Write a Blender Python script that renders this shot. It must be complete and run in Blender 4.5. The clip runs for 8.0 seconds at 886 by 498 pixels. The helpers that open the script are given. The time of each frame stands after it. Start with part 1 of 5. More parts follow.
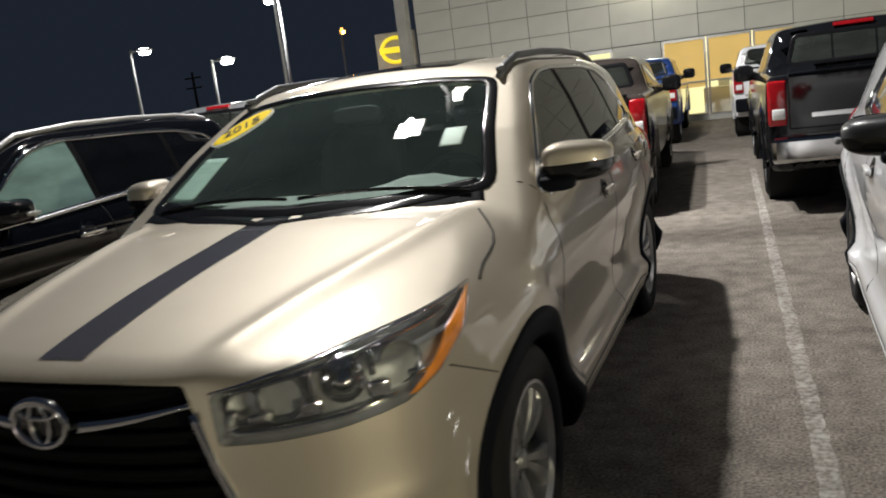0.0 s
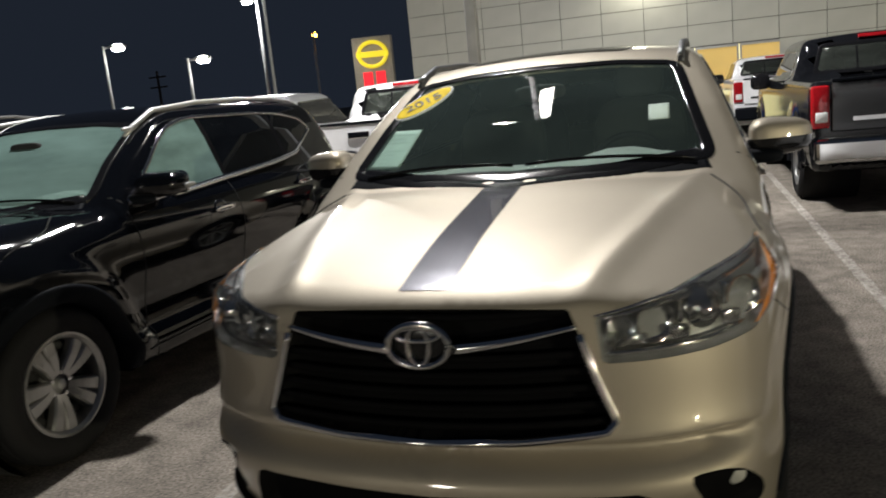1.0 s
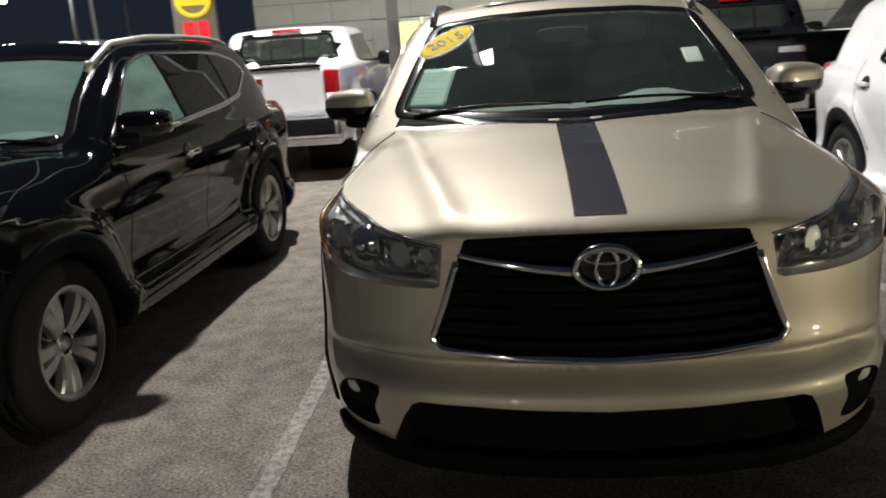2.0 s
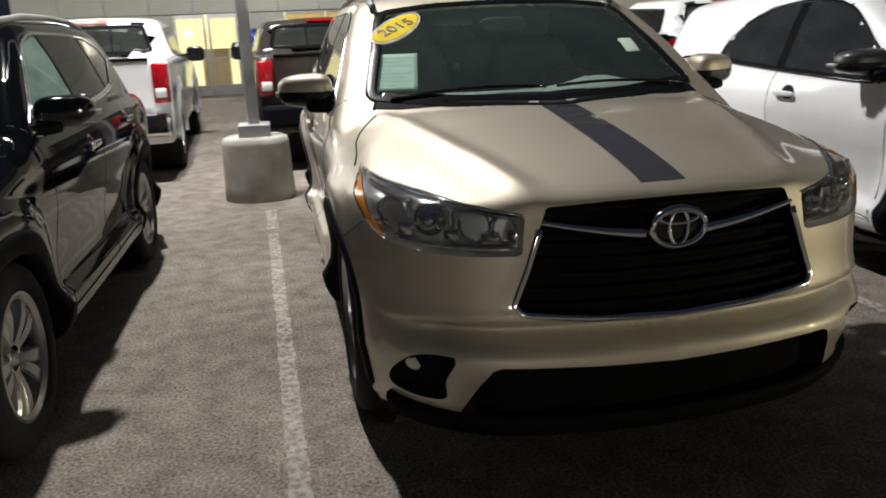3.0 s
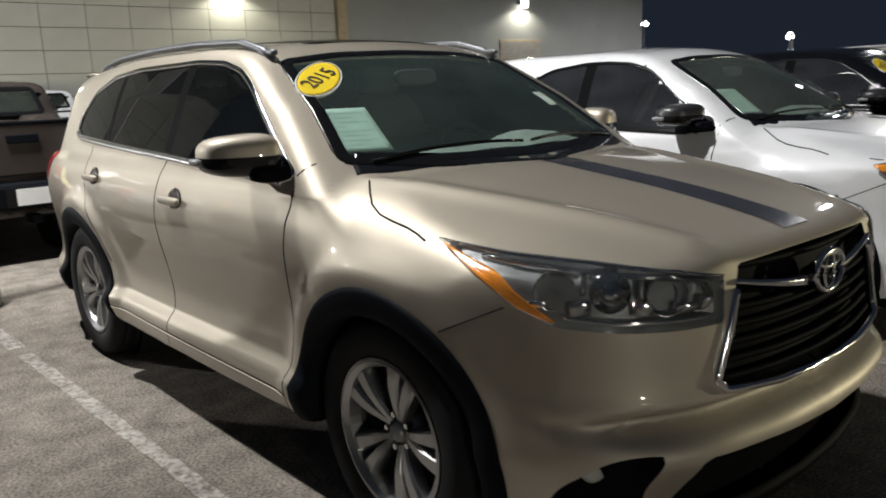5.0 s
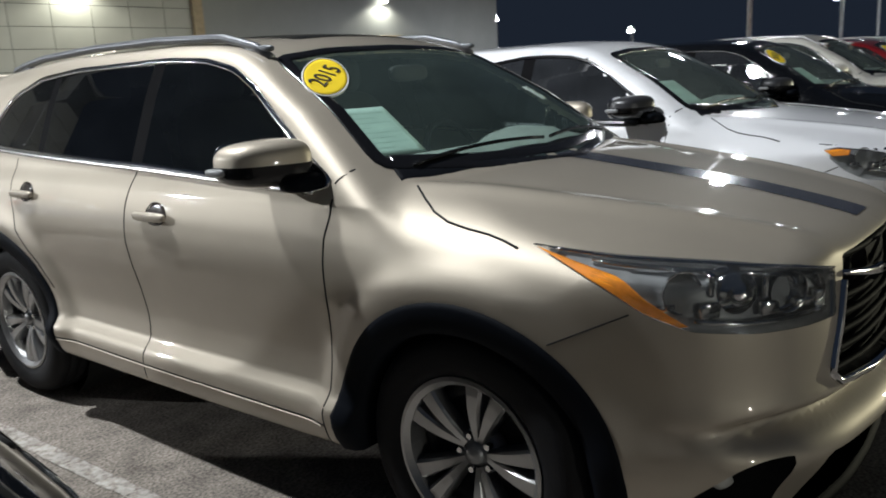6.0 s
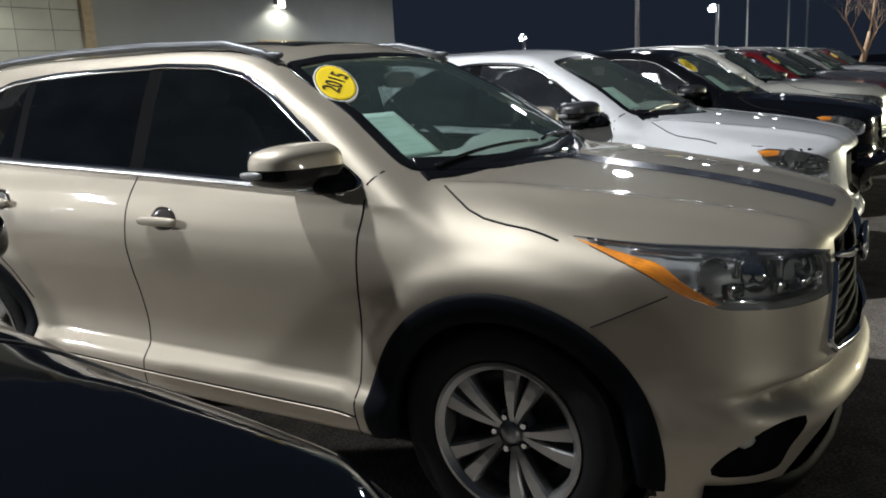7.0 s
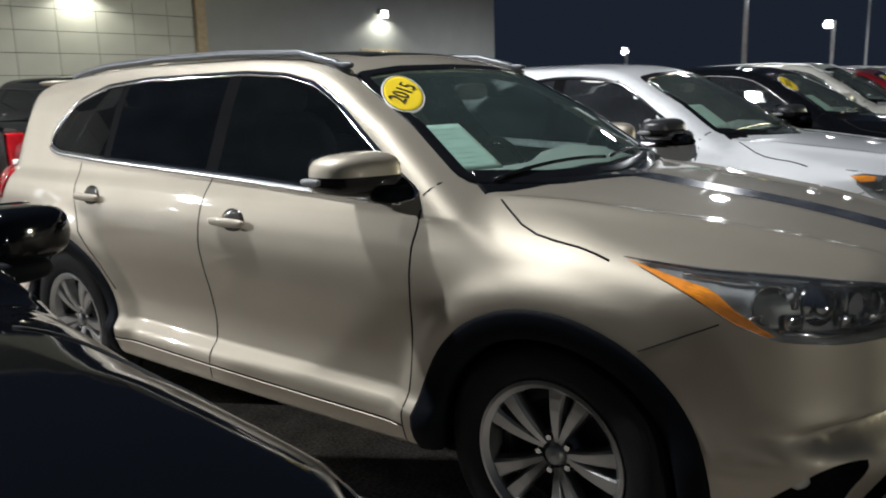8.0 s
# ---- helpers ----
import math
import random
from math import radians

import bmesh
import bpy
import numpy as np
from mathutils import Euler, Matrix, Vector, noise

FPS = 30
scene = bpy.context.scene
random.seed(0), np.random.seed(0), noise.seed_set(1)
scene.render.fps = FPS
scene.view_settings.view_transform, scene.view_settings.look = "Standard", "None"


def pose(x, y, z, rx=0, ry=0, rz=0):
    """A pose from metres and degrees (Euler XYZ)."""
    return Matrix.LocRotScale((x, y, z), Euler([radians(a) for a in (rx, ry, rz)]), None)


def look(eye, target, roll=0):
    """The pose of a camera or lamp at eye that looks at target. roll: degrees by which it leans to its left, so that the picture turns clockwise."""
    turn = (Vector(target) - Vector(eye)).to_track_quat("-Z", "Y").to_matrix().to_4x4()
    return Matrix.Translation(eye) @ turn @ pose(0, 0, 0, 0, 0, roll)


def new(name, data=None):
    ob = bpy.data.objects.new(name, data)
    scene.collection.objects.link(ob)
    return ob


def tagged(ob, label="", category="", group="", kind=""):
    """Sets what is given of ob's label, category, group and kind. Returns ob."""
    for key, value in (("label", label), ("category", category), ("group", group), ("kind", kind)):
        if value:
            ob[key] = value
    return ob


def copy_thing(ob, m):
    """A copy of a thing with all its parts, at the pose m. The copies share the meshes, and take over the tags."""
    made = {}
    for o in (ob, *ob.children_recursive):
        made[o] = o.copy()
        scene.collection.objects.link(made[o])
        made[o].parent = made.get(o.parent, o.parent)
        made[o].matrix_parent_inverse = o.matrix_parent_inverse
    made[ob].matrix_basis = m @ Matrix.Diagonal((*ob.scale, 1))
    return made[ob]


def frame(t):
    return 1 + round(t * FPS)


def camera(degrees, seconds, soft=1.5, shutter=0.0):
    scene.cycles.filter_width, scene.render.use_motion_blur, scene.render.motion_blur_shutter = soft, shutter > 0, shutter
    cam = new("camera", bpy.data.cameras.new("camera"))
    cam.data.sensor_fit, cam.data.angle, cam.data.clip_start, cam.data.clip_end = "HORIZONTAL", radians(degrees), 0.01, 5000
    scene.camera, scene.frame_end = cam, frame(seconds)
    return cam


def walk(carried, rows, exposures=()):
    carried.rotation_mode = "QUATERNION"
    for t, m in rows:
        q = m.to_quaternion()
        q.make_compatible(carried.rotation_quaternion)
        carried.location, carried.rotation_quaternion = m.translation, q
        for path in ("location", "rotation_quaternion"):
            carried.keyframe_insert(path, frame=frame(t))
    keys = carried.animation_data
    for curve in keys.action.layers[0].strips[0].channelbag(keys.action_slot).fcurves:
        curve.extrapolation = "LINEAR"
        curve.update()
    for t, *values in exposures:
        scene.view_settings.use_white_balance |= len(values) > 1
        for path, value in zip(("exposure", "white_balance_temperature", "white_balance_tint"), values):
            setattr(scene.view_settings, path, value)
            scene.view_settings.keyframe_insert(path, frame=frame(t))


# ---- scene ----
cam = camera(58.5, 8.0, soft=1.8, shutter=0.4)
PATH = [
    (0, (1.623, -1.242, 1.536), (0.865, 0.568, 1.151), -7.2),
    (0.5, (1.217, -1.562, 1.498), (0.529, 0.279, 1.13), -5.1),
    (1, (0.741, -1.815, 1.517), (0.091, 0.038, 1.139), -5.6),
    (1.5, (0.262, -2.022, 1.522), (-0.211, -0.142, 1.03), -5.1),
    (3, (-1.129, -2.061, 1.475), (-0.753, -0.17, 0.941), -2.4),
    (3.5, (-1.532, -1.847, 1.474), (-0.887, -0.032, 0.935), -1.6),
    (4, (-1.928, -1.623, 1.492), (-0.959, 0.050, 0.980), -0.9),
    (4.5, (-2.121, -1.284, 1.437), (-0.975, 0.3, 1.015), -1.5),
    (6, (-2.584, -0.342, 1.473), (-1.059, 0.88, 1.044), -3.3),
    (6.5, (-2.762, -0.163, 1.491), (-1.125, 0.908, 1.072), -3.2),
    (7, (-2.96, -0.081, 1.501), (-1.282, 0.919, 1.071), -3.0),
    (7.5, (-2.977, -0.097, 1.499), (-1.332, 0.956, 1.069), -1.9),
    (8, (-2.883, -0.183, 1.502), (-1.330, 1.013, 1.107), -1.6),
]
walk(cam, [(t, look(eye, target, roll)) for t, eye, target, roll in PATH],
     exposures=((0, 0, 6300, 10), (4.5, 0, 6300, 10), (6, 0, 5850, 8), (8, 0, 5900, 8)))

# world: a clear night sky with a little town glow
world = bpy.data.worlds.new("night")
world.use_nodes = True
scene.world = world
wn = world.node_tree.nodes
wn["Background"].inputs["Color"].default_value = (0.115, 0.15, 0.225, 1)
wn["Background"].inputs["Strength"].default_value = 0.105


def lamp(name, kind, power, m, size=0.3, colour=(1, 1, 1), spread=150):
    data = bpy.data.lights.new(name, kind)
    data.energy = power
    data.color = colour
    if kind == "AREA":
        data.shape, data.size = "SQUARE", size
    if kind == "POINT":
        data.shadow_soft_size = size
    if kind == "SPOT":
        data.shadow_soft_size, data.spot_size, data.spot_blend = size, radians(spread), 0.4
    ob = new(name, data)
    ob.matrix_world = m
    return ob


LED = (1.0, 0.965, 0.905)
# the luminaires of the near post and the lot, plus unseen added fills
lamp("post_light", "SPOT", 3900, pose(-2.2, 5.45, 7.9), 0.15, LED, 165)
# second head is an added fill, tilted back to brighten pickups and wall
lamp("post_light", "SPOT", 2200, pose(-1.36, 6.15, 7.9, 42, 0, 0), 0.15, LED, 110)
lamp("flood_light", "SPOT", 7000, look((-12.7, 21.6, 6.9), (-1.0, 2.0, 0.7)), 0.2, LED, 110)
# low unseen fills, added to brighten the car's front but not the ground
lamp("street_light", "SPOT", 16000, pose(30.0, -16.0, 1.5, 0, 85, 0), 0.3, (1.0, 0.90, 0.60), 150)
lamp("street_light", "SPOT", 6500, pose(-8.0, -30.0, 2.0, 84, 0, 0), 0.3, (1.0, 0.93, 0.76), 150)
lamp("lot_light", "SPOT", 1500, pose(-21.0, 34.0, 7.2), 0.3, LED, 160)
lamp("lot_light", "SPOT", 12500, pose(25.0, 7.6, 8.0), 0.3, LED, 160)
# added fill with no post, to brighten the bare tree and far cars
lamp("lot_light", "SPOT", 9000, pose(54.0, 5.0, 9.5), 0.3, LED, 160)
for wx in (-0.85, 8.6, 20.6):
    lamp("wall_light", "SPOT", 145, pose(wx, 20.2, 4.35), 0.1, (1.0, 0.93, 0.72), 150)
scene.view_settings.exposure = 0.0


# ---- materials ----
def mat(name, base, rough=0.5, metal=0.0, coat=0.0, vary=0.12, scale=6.0, bump=0.0, bump_scale=80.0, emit=0.0, trans=0.0, spec=0.5):
    m = bpy.data.materials.new(name)
    m.use_nodes = True
    nt = m.node_tree
    b = nt.nodes["Principled BSDF"]
    b.inputs["Roughness"].default_value = rough
    b.inputs["Metallic"].default_value = metal
    b.inputs["Coat Weight"].default_value = coat
    b.inputs["Coat Roughness"].default_value = 0.03
    b.inputs["Transmission Weight"].default_value = trans
    b.inputs["Specular IOR Level"].default_value = spec
    tc = nt.nodes.new("ShaderNodeTexCoord")
    n1 = nt.nodes.new("ShaderNodeTexNoise")
    n1.inputs["Scale"].default_value, n1.inputs["Detail"].default_value = scale, 6
    nt.links.new(tc.outputs["Object"], n1.inputs["Vector"])
    ramp = nt.nodes.new("ShaderNodeMapRange")
    ramp.inputs["From Min"].default_value, ramp.inputs["From Max"].default_value = 0.3, 0.7
    ramp.inputs["To Min"].default_value, ramp.inputs["To Max"].default_value = 1 - vary, 1 + vary
    nt.links.new(n1.outputs["Fac"], ramp.inputs["Value"])
    mul = nt.nodes.new("ShaderNodeVectorMath")
    mul.operation = "SCALE"
    mul.inputs[0].default_value = base
    nt.links.new(ramp.outputs["Result"], mul.inputs["Scale"])
    nt.links.new(mul.outputs["Vector"], b.inputs["Base Color"])
    if bump:
        n2 = nt.nodes.new("ShaderNodeTexNoise")
        n2.inputs["Scale"].default_value, n2.inputs["Detail"].default_value = bump_scale, 4
        nt.links.new(tc.outputs["Object"], n2.inputs["Vector"])
        bp = nt.nodes.new("ShaderNodeBump")
        bp.inputs["Strength"].default_value, bp.inputs["Distance"].default_value = bump, 0.004
        nt.links.new(n2.outputs["Fac"], bp.inputs["Height"])
        nt.links.new(bp.outputs["Normal"], b.inputs["Normal"])
    if emit:
        b.inputs["Emission Color"].default_value = (*base, 1)
        b.inputs["Emission Strength"].default_value = emit
    return m


def glass(name, tint, gloss=0.9, rough=0.0):
    """Thin sheet glass: tinted see-through with mirror-like gloss."""
    m = bpy.data.materials.new(name)
    m.use_nodes = True
    nt = m.node_tree
    nt.nodes.remove(nt.nodes["Principled BSDF"])
    out = nt.nodes["Material Output"]
    t, g, mix, fr = (nt.nodes.new(k) for k in ("ShaderNodeBsdfTransparent", "ShaderNodeBsdfGlossy", "ShaderNodeMixShader", "ShaderNodeFresnel"))
    t.inputs["Color"].default_value = (*tint, 1)
    g.inputs["Color"].default_value = (gloss, gloss, gloss, 1)
    g.inputs["Roughness"].default_value = rough
    fr.inputs["IOR"].default_value = 1.5
    nt.links.new(fr.outputs[0], mix.inputs[0])
    nt.links.new(t.outputs[0], mix.inputs[1])
    nt.links.new(g.outputs[0], mix.inputs[2])
    nt.links.new(mix.outputs[0], out.inputs["Surface"])
    return m


def paint(name, base, metal=0.0, rough=0.35, flake=0.0):
    m = mat(name, base, rough, metal, 1.0, 0.04, 3.0, flake, 900.0)
    return m


GOLD = paint("champagne_paint", (0.44, 0.391, 0.317), 0.56, 0.53, 0.03)
BLACK_PAINT = mat("black_paint", (0.003, 0.0035, 0.005), 0.05, 0.0, 0.0, 0.04)
WHITE_PAINT = paint("white_paint", (0.86, 0.86, 0.88), 0.0, 0.35)
CREAM_PAINT = paint("pearl_paint", (0.75, 0.72, 0.64), 0.1, 0.35)
DARK_PAINT = mat("charcoal_paint", (0.006, 0.0065, 0.008), 0.07, 0.0, 0.0, 0.04)
RED_PAINT = paint("red_paint", (0.30, 0.015, 0.02), 0.2, 0.35)
SILVER_PAINT = paint("silver_paint", (0.45, 0.46, 0.48), 0.7, 0.35)
BLUE_PAINT = paint("blue_paint", (0.02, 0.07, 0.28), 0.3, 0.35)
BROWN_PAINT = mat("bronze_paint", (0.035, 0.029, 0.026), 0.12, 0.0, 0.0, 0.04)
CHROME = mat("chrome", (0.75, 0.75, 0.75), 0.08, 1.0, vary=0.03)
SATIN = mat("satin_alloy", (0.42, 0.42, 0.42), 0.32, 0.9, vary=0.06)
BELT = mat("bright_belt_trim", (0.80, 0.80, 0.80), 0.24, 1.0, vary=0.04)
RAIL = mat("dark_satin_rail", (0.12, 0.125, 0.135), 0.42, 0.5, vary=0.06)
SILVER_RAIL = mat("silver_roof_rail", (0.55, 0.55, 0.56), 0.38, 0.5, vary=0.05)
ALLOY = mat("machined_alloy", (0.40, 0.40, 0.40), 0.32, 0.9, vary=0.08)
HUB = mat("painted_alloy", (0.26, 0.26, 0.265), 0.4, 0.5, vary=0.06)
RUBBER = mat("tyre_rubber", (0.009, 0.009, 0.010), 0.75, spec=0.2, vary=0.2, bump=0.3, bump_scale=120)
PLASTIC = mat("black_plastic", (0.005, 0.006, 0.0085), 0.6, spec=0.05, vary=0.15, bump=0.15, bump_scale=400)
GRILLE_BLACK = mat("grille_black", (0.006, 0.006, 0.0068), 0.6, spec=0.015, vary=0.15)
GLOSS_BLACK = mat("gloss_black", (0.008, 0.008, 0.009), 0.15, vary=0.1)
CHARCOAL_VINYL = mat("charcoal_vinyl", (0.15, 0.148, 0.172), 0.22, 0.65, 1.0, 0.06)
GAP = mat("seam_rubber", (0.006, 0.006, 0.006), 0.9)
INTERIOR = mat("interior_trim", (0.05, 0.053, 0.05), 0.75, vary=0.15, bump=0.2, bump_scale=200)
INTERIOR_DARK = mat("interior_dark", (0.025, 0.025, 0.027), 0.8, vary=0.15)
DASH = mat("dash_trim", (0.24, 0.27, 0.25), 0.7, vary=0.12, bump=0.2, bump_scale=200)
BEIGE = mat("beige_trim", (0.50, 0.45, 0.33), 0.8, vary=0.1)


def hazed(name, tint, veil, amount, gloss=0.9):
    """Glass with a veil: frost or dew (FROST), else haze put into the colour."""
    m = glass(name, tint, gloss)
    nt = m.node_tree
    out = nt.nodes["Material Output"]
    last = out.inputs["Surface"].links[0].from_socket
    d, mix, n, r = (nt.nodes.new(k) for k in ("ShaderNodeBsdfDiffuse", "ShaderNodeMixShader", "ShaderNodeTexNoise", "ShaderNodeMapRange"))
    d.inputs["Color"].default_value = (*veil, 1)
    n.inputs["Scale"].default_value, n.inputs["Detail"].default_value = 3.0, 5
    r.inputs["From Min"].default_value, r.inputs["From Max"].default_value = 0.3, 0.7
    r.inputs["To Min"].default_value, r.inputs["To Max"].default_value = amount * 0.6, amount
    nt.links.new(n.outputs["Fac"], r.inputs["Value"])
    nt.links.new(r.outputs["Result"], mix.inputs[0])
    nt.links.new(last, mix.inputs[1])
    nt.links.new(d.outputs[0], mix.inputs[2])
    nt.links.new(mix.outputs[0], out.inputs["Surface"])
    return m


# side glass: a faint pale veil paints in the reflections
TINT_FRONT = hazed("door_glass", (0.22, 0.25, 0.25), (0.24, 0.28, 0.32), 0.025)
TINT = hazed("tinted_glass", (0.03, 0.034, 0.04), (0.20, 0.23, 0.28), 0.022)
WINDSHIELD = hazed("hazy_windshield", (0.66, 0.78, 0.73), (0.38, 0.52, 0.49), 0.07)
# row and pickup panes: reflections painted in as a pale veil
VEILED = hazed("veiled_windshield", (0.55, 0.65, 0.60), (0.42, 0.50, 0.46), 0.13)
VEILED_TINT = hazed("veiled_tint", (0.06, 0.065, 0.07), (0.30, 0.32, 0.36), 0.09)
PICKUP_GLASS = hazed("pickup_glass", (0.16, 0.17, 0.15), (0.22, 0.25, 0.22), 0.14)
MIRROR_GREY = mat("mirror_grey", (0.035, 0.035, 0.038), 0.35, vary=0.1)
FROST = hazed("dewy_glass", (0.35, 0.45, 0.42), (0.26, 0.40, 0.37), 0.6)
# lens: pale veil put in to brighten the dark lamp interior
LENS = hazed("lamp_lens", (0.86, 0.88, 0.88), (0.40, 0.41, 0.42), 0.06, 0.5)
RED_LENS = mat("red_lens", (0.35, 0.008, 0.012), 0.12, coat=1.0, vary=0.2, scale=25)
AMBER = mat("amber_reflector", (0.90, 0.32, 0.02), 0.25, coat=1.0, vary=0.15, scale=40)
HOUSING = mat("lamp_housing", (0.28, 0.283, 0.287), 0.35, 0.1, vary=0.2, scale=15)
YELLOW = mat("yellow_vinyl", (0.85, 0.62, 0.02), 0.75, vary=0.05, spec=0.12)
WHITE_VINYL = mat("white_vinyl", (0.8, 0.8, 0.78), 0.5, vary=0.05)
PAPER = mat("window_sheet_paper", (0.40, 0.51, 0.465), 0.7, vary=0.08, scale=12)
INK = mat("printed_ink", (0.33, 0.44, 0.40), 0.7)
BLACK_INK = mat("black_ink", (0.02, 0.02, 0.02), 0.6)
GREY_STEEL = mat("galvanised_pole", (0.44, 0.45, 0.46), 0.5, 0.15, vary=0.12)
LAMP_GLOW = mat("led_panel", (1.0, 0.95, 0.85), 0.5, emit=30)
LAMP_FAR = mat("far_led_panel", (1.0, 0.97, 0.9), 0.5, emit=60)
LAMP_ORANGE = mat("sodium_bulb", (1.0, 0.42, 0.06), 0.5, emit=45)
LAMP_WALL = mat("wall_lamp_glass", (1.0, 0.93, 0.75), 0.5, emit=20)
SIGN_YELLOW = mat("sign_lit_yellow", (0.95, 0.75, 0.03), 0.5, emit=0.8)
SIGN_RED = mat("sign_lit_red", (0.95, 0.02, 0.03), 0.5, emit=1.2)
# tan pylon face: its brightness is put in as a faint glow
SIGN_FACE = mat("sign_glow_tan", (0.42, 0.37, 0.28), 0.5, 0.0, emit=0.12)
# blinds and room walls glow themselves: room light put into their colour
BLIND = mat("glowing_roller_blind", (0.85, 0.55, 0.16), 0.8, emit=0.75, vary=0.1, scale=2)
SHOWROOM = mat("glowing_showroom_wall", (0.95, 0.85, 0.45), 0.8, emit=1.5, vary=0.2, scale=1.5)
WOOD_POLE = mat("weathered_pole", (0.06, 0.05, 0.045), 0.9, vary=0.3)
BARK = mat("bare_bark", (0.34, 0.23, 0.14), 0.9, vary=0.3, scale=12)


def asphalt(name="worn_asphalt", paint_colour=None, cover=0.5):
    """Worn asphalt: aggregate speckle over broad stains. With a paint colour: the same ground under flaking paint."""
    m = bpy.data.materials.new(name)
    m.use_nodes = True
    nt = m.node_tree
    b = nt.nodes["Principled BSDF"]
    b.inputs["Roughness"].default_value = 0.9
    b.inputs["Specular IOR Level"].default_value = 0.03
    tc = nt.nodes.new("ShaderNodeNewGeometry")

    def tex(scale, detail, lo, hi, a, c):
        n, r = nt.nodes.new("ShaderNodeTexNoise"), nt.nodes.new("ShaderNodeMapRange")
        n.inputs["Scale"].default_value, n.inputs["Detail"].default_value = scale, detail
        nt.links.new(tc.outputs["Position"], n.inputs["Vector"])
        for key, val in (("From Min", lo), ("From Max", hi), ("To Min", a), ("To Max", c)):
            r.inputs[key].default_value = val
        nt.links.new(n.outputs["Fac"], r.inputs["Value"])
        return r.outputs["Result"]

    def scale(colour, value):
        n = nt.nodes.new("ShaderNodeVectorMath")
        n.operation = "SCALE"
        if isinstance(colour, tuple):
            n.inputs[0].default_value = colour
        else:
            nt.links.new(colour, n.inputs[0])
        nt.links.new(value, n.inputs["Scale"])
        return n.outputs["Vector"]

    fine, mid, wide = tex(75, 4, 0.32, 0.68, 0.50, 1.50), tex(7, 7, 0.3, 0.7, 0.74, 1.26), tex(0.8, 6, 0.32, 0.68, 0.78, 1.16)
    col = scale(scale(scale((0.195, 0.173, 0.150), fine), mid), wide)
    if paint_colour:
        flake = tex(30, 8, 0.5 - 0.16 * cover - 0.06, 0.5 + 0.10, 1.0, 0.12)
        mix = nt.nodes.new("ShaderNodeMix")
        mix.data_type = "RGBA"
        nt.links.new(flake, mix.inputs["Factor"])
        nt.links.new(col, mix.inputs["A"])
        nt.links.new(scale(paint_colour, mid), mix.inputs["B"])
        col = mix.outputs["Result"]
    nt.links.new(col, b.inputs["Base Color"])
    bp = nt.nodes.new("ShaderNodeBump")
    bp.inputs["Strength"].default_value, bp.inputs["Distance"].default_value = 0.10, 0.003
    nt.links.new(fine, bp.inputs["Height"])
    nt.links.new(bp.outputs["Normal"], b.inputs["Normal"])
    return m


ASPHALT = asphalt()
LINE_PAINT = asphalt("worn_line_paint", (0.36, 0.34, 0.31), 0.30)
CONCRETE = mat("cast_concrete", (0.36, 0.35, 0.31), 0.85, vary=0.25, scale=5, bump=0.4, bump_scale=45)
PANEL = mat("wall_panel", (0.46, 0.46, 0.42), 0.55, 0.1, vary=0.05, scale=1.5)
RENDER_WALL = mat("painted_wall", (0.38, 0.39, 0.38), 0.7, vary=0.06, scale=1.0)
JOINT = mat("panel_joint", (0.10, 0.10, 0.09), 0.8)
TAN = mat("tan_pilaster", (0.50, 0.40, 0.26), 0.7)


# ---- geometry helpers ----
def mesh_from(name, verts, faces, material, smooth=True):
    me = bpy.data.meshes.new(name)
    me.from_pydata([tuple(v) for v in verts], [], [tuple(f) for f in faces])
    me.materials.append(material)
    if smooth:
        me.polygons.foreach_set("use_smooth", [True] * len(me.polygons))
    me.update()
    return me


def part(name, bm, material, parent=None, label="", smooth=False, shell=None):
    """Links a bmesh, a mesh, or a pair (verts, faces), as one object under its thing. shell: the field whose slope gives the normals."""
    if isinstance(bm, bmesh.types.BMesh):
        me = bpy.data.meshes.new(name)
        bm.to_mesh(me)
        bm.free()
        me.materials.append(material)
        if smooth:
            me.polygons.foreach_set("use_smooth", [True] * len(me.polygons))
    elif isinstance(bm, tuple):
        me = mesh_from(name, bm[0], bm[1], material, smooth)
        if shell is not None:
            me.normals_split_custom_set_from_vertices([tuple(n) for n in shell.normal(np.asarray(bm[0], float))])
    else:
        me = bm
    ob = new(name, me)
    ob.parent = parent
    if label:
        ob["label"] = label
    return ob


def empty(name, m=None):
    ob = new(name)
    if m is not None:
        ob.matrix_world = m
    return ob


def box(bm, x0, x1, y0, y1, z0, z1, bevel=0.0):
    r = bmesh.ops.create_cube(bm, size=1.0, matrix=Matrix.Translation(((x0 + x1) / 2, (y0 + y1) / 2, (z0 + z1) / 2)) @ Matrix.Diagonal((x1 - x0, y1 - y0, z1 - z0, 1)))
    if bevel:
        edges = {e for v in r["verts"] for e in v.link_edges}
        bmesh.ops.bevel(bm, geom=list(edges), offset=bevel, segments=2, affect="EDGES", profile=0.5)
    return bm


def boxed(*a, **k):
    return box(bmesh.new(), *a, **k)


def cyl(bm, r0, r1, z0, z1, seg=24, m=Matrix()):
    bmesh.ops.create_cone(bm, cap_ends=True, segments=seg, radius1=r0, radius2=r1, depth=z1 - z0, matrix=m @ Matrix.Translation((0, 0, (z0 + z1) / 2)))
    return bm


def lathe(profile, seg=48):
    """Profile (radius, height) turned about x: height runs along x. Returns verts, faces."""
    verts, faces = [], []
    n = len(profile)
    for i in range(seg):
        a = 2 * math.pi * i / seg
        for r, h in profile:
            verts.append((h, r * math.cos(a), r * math.sin(a)))
    for i in range(seg):
        j = (i + 1) % seg
        for k in range(n - 1):
            faces.append((i * n + k, i * n + k + 1, j * n + k + 1, j * n + k))
    return verts, faces


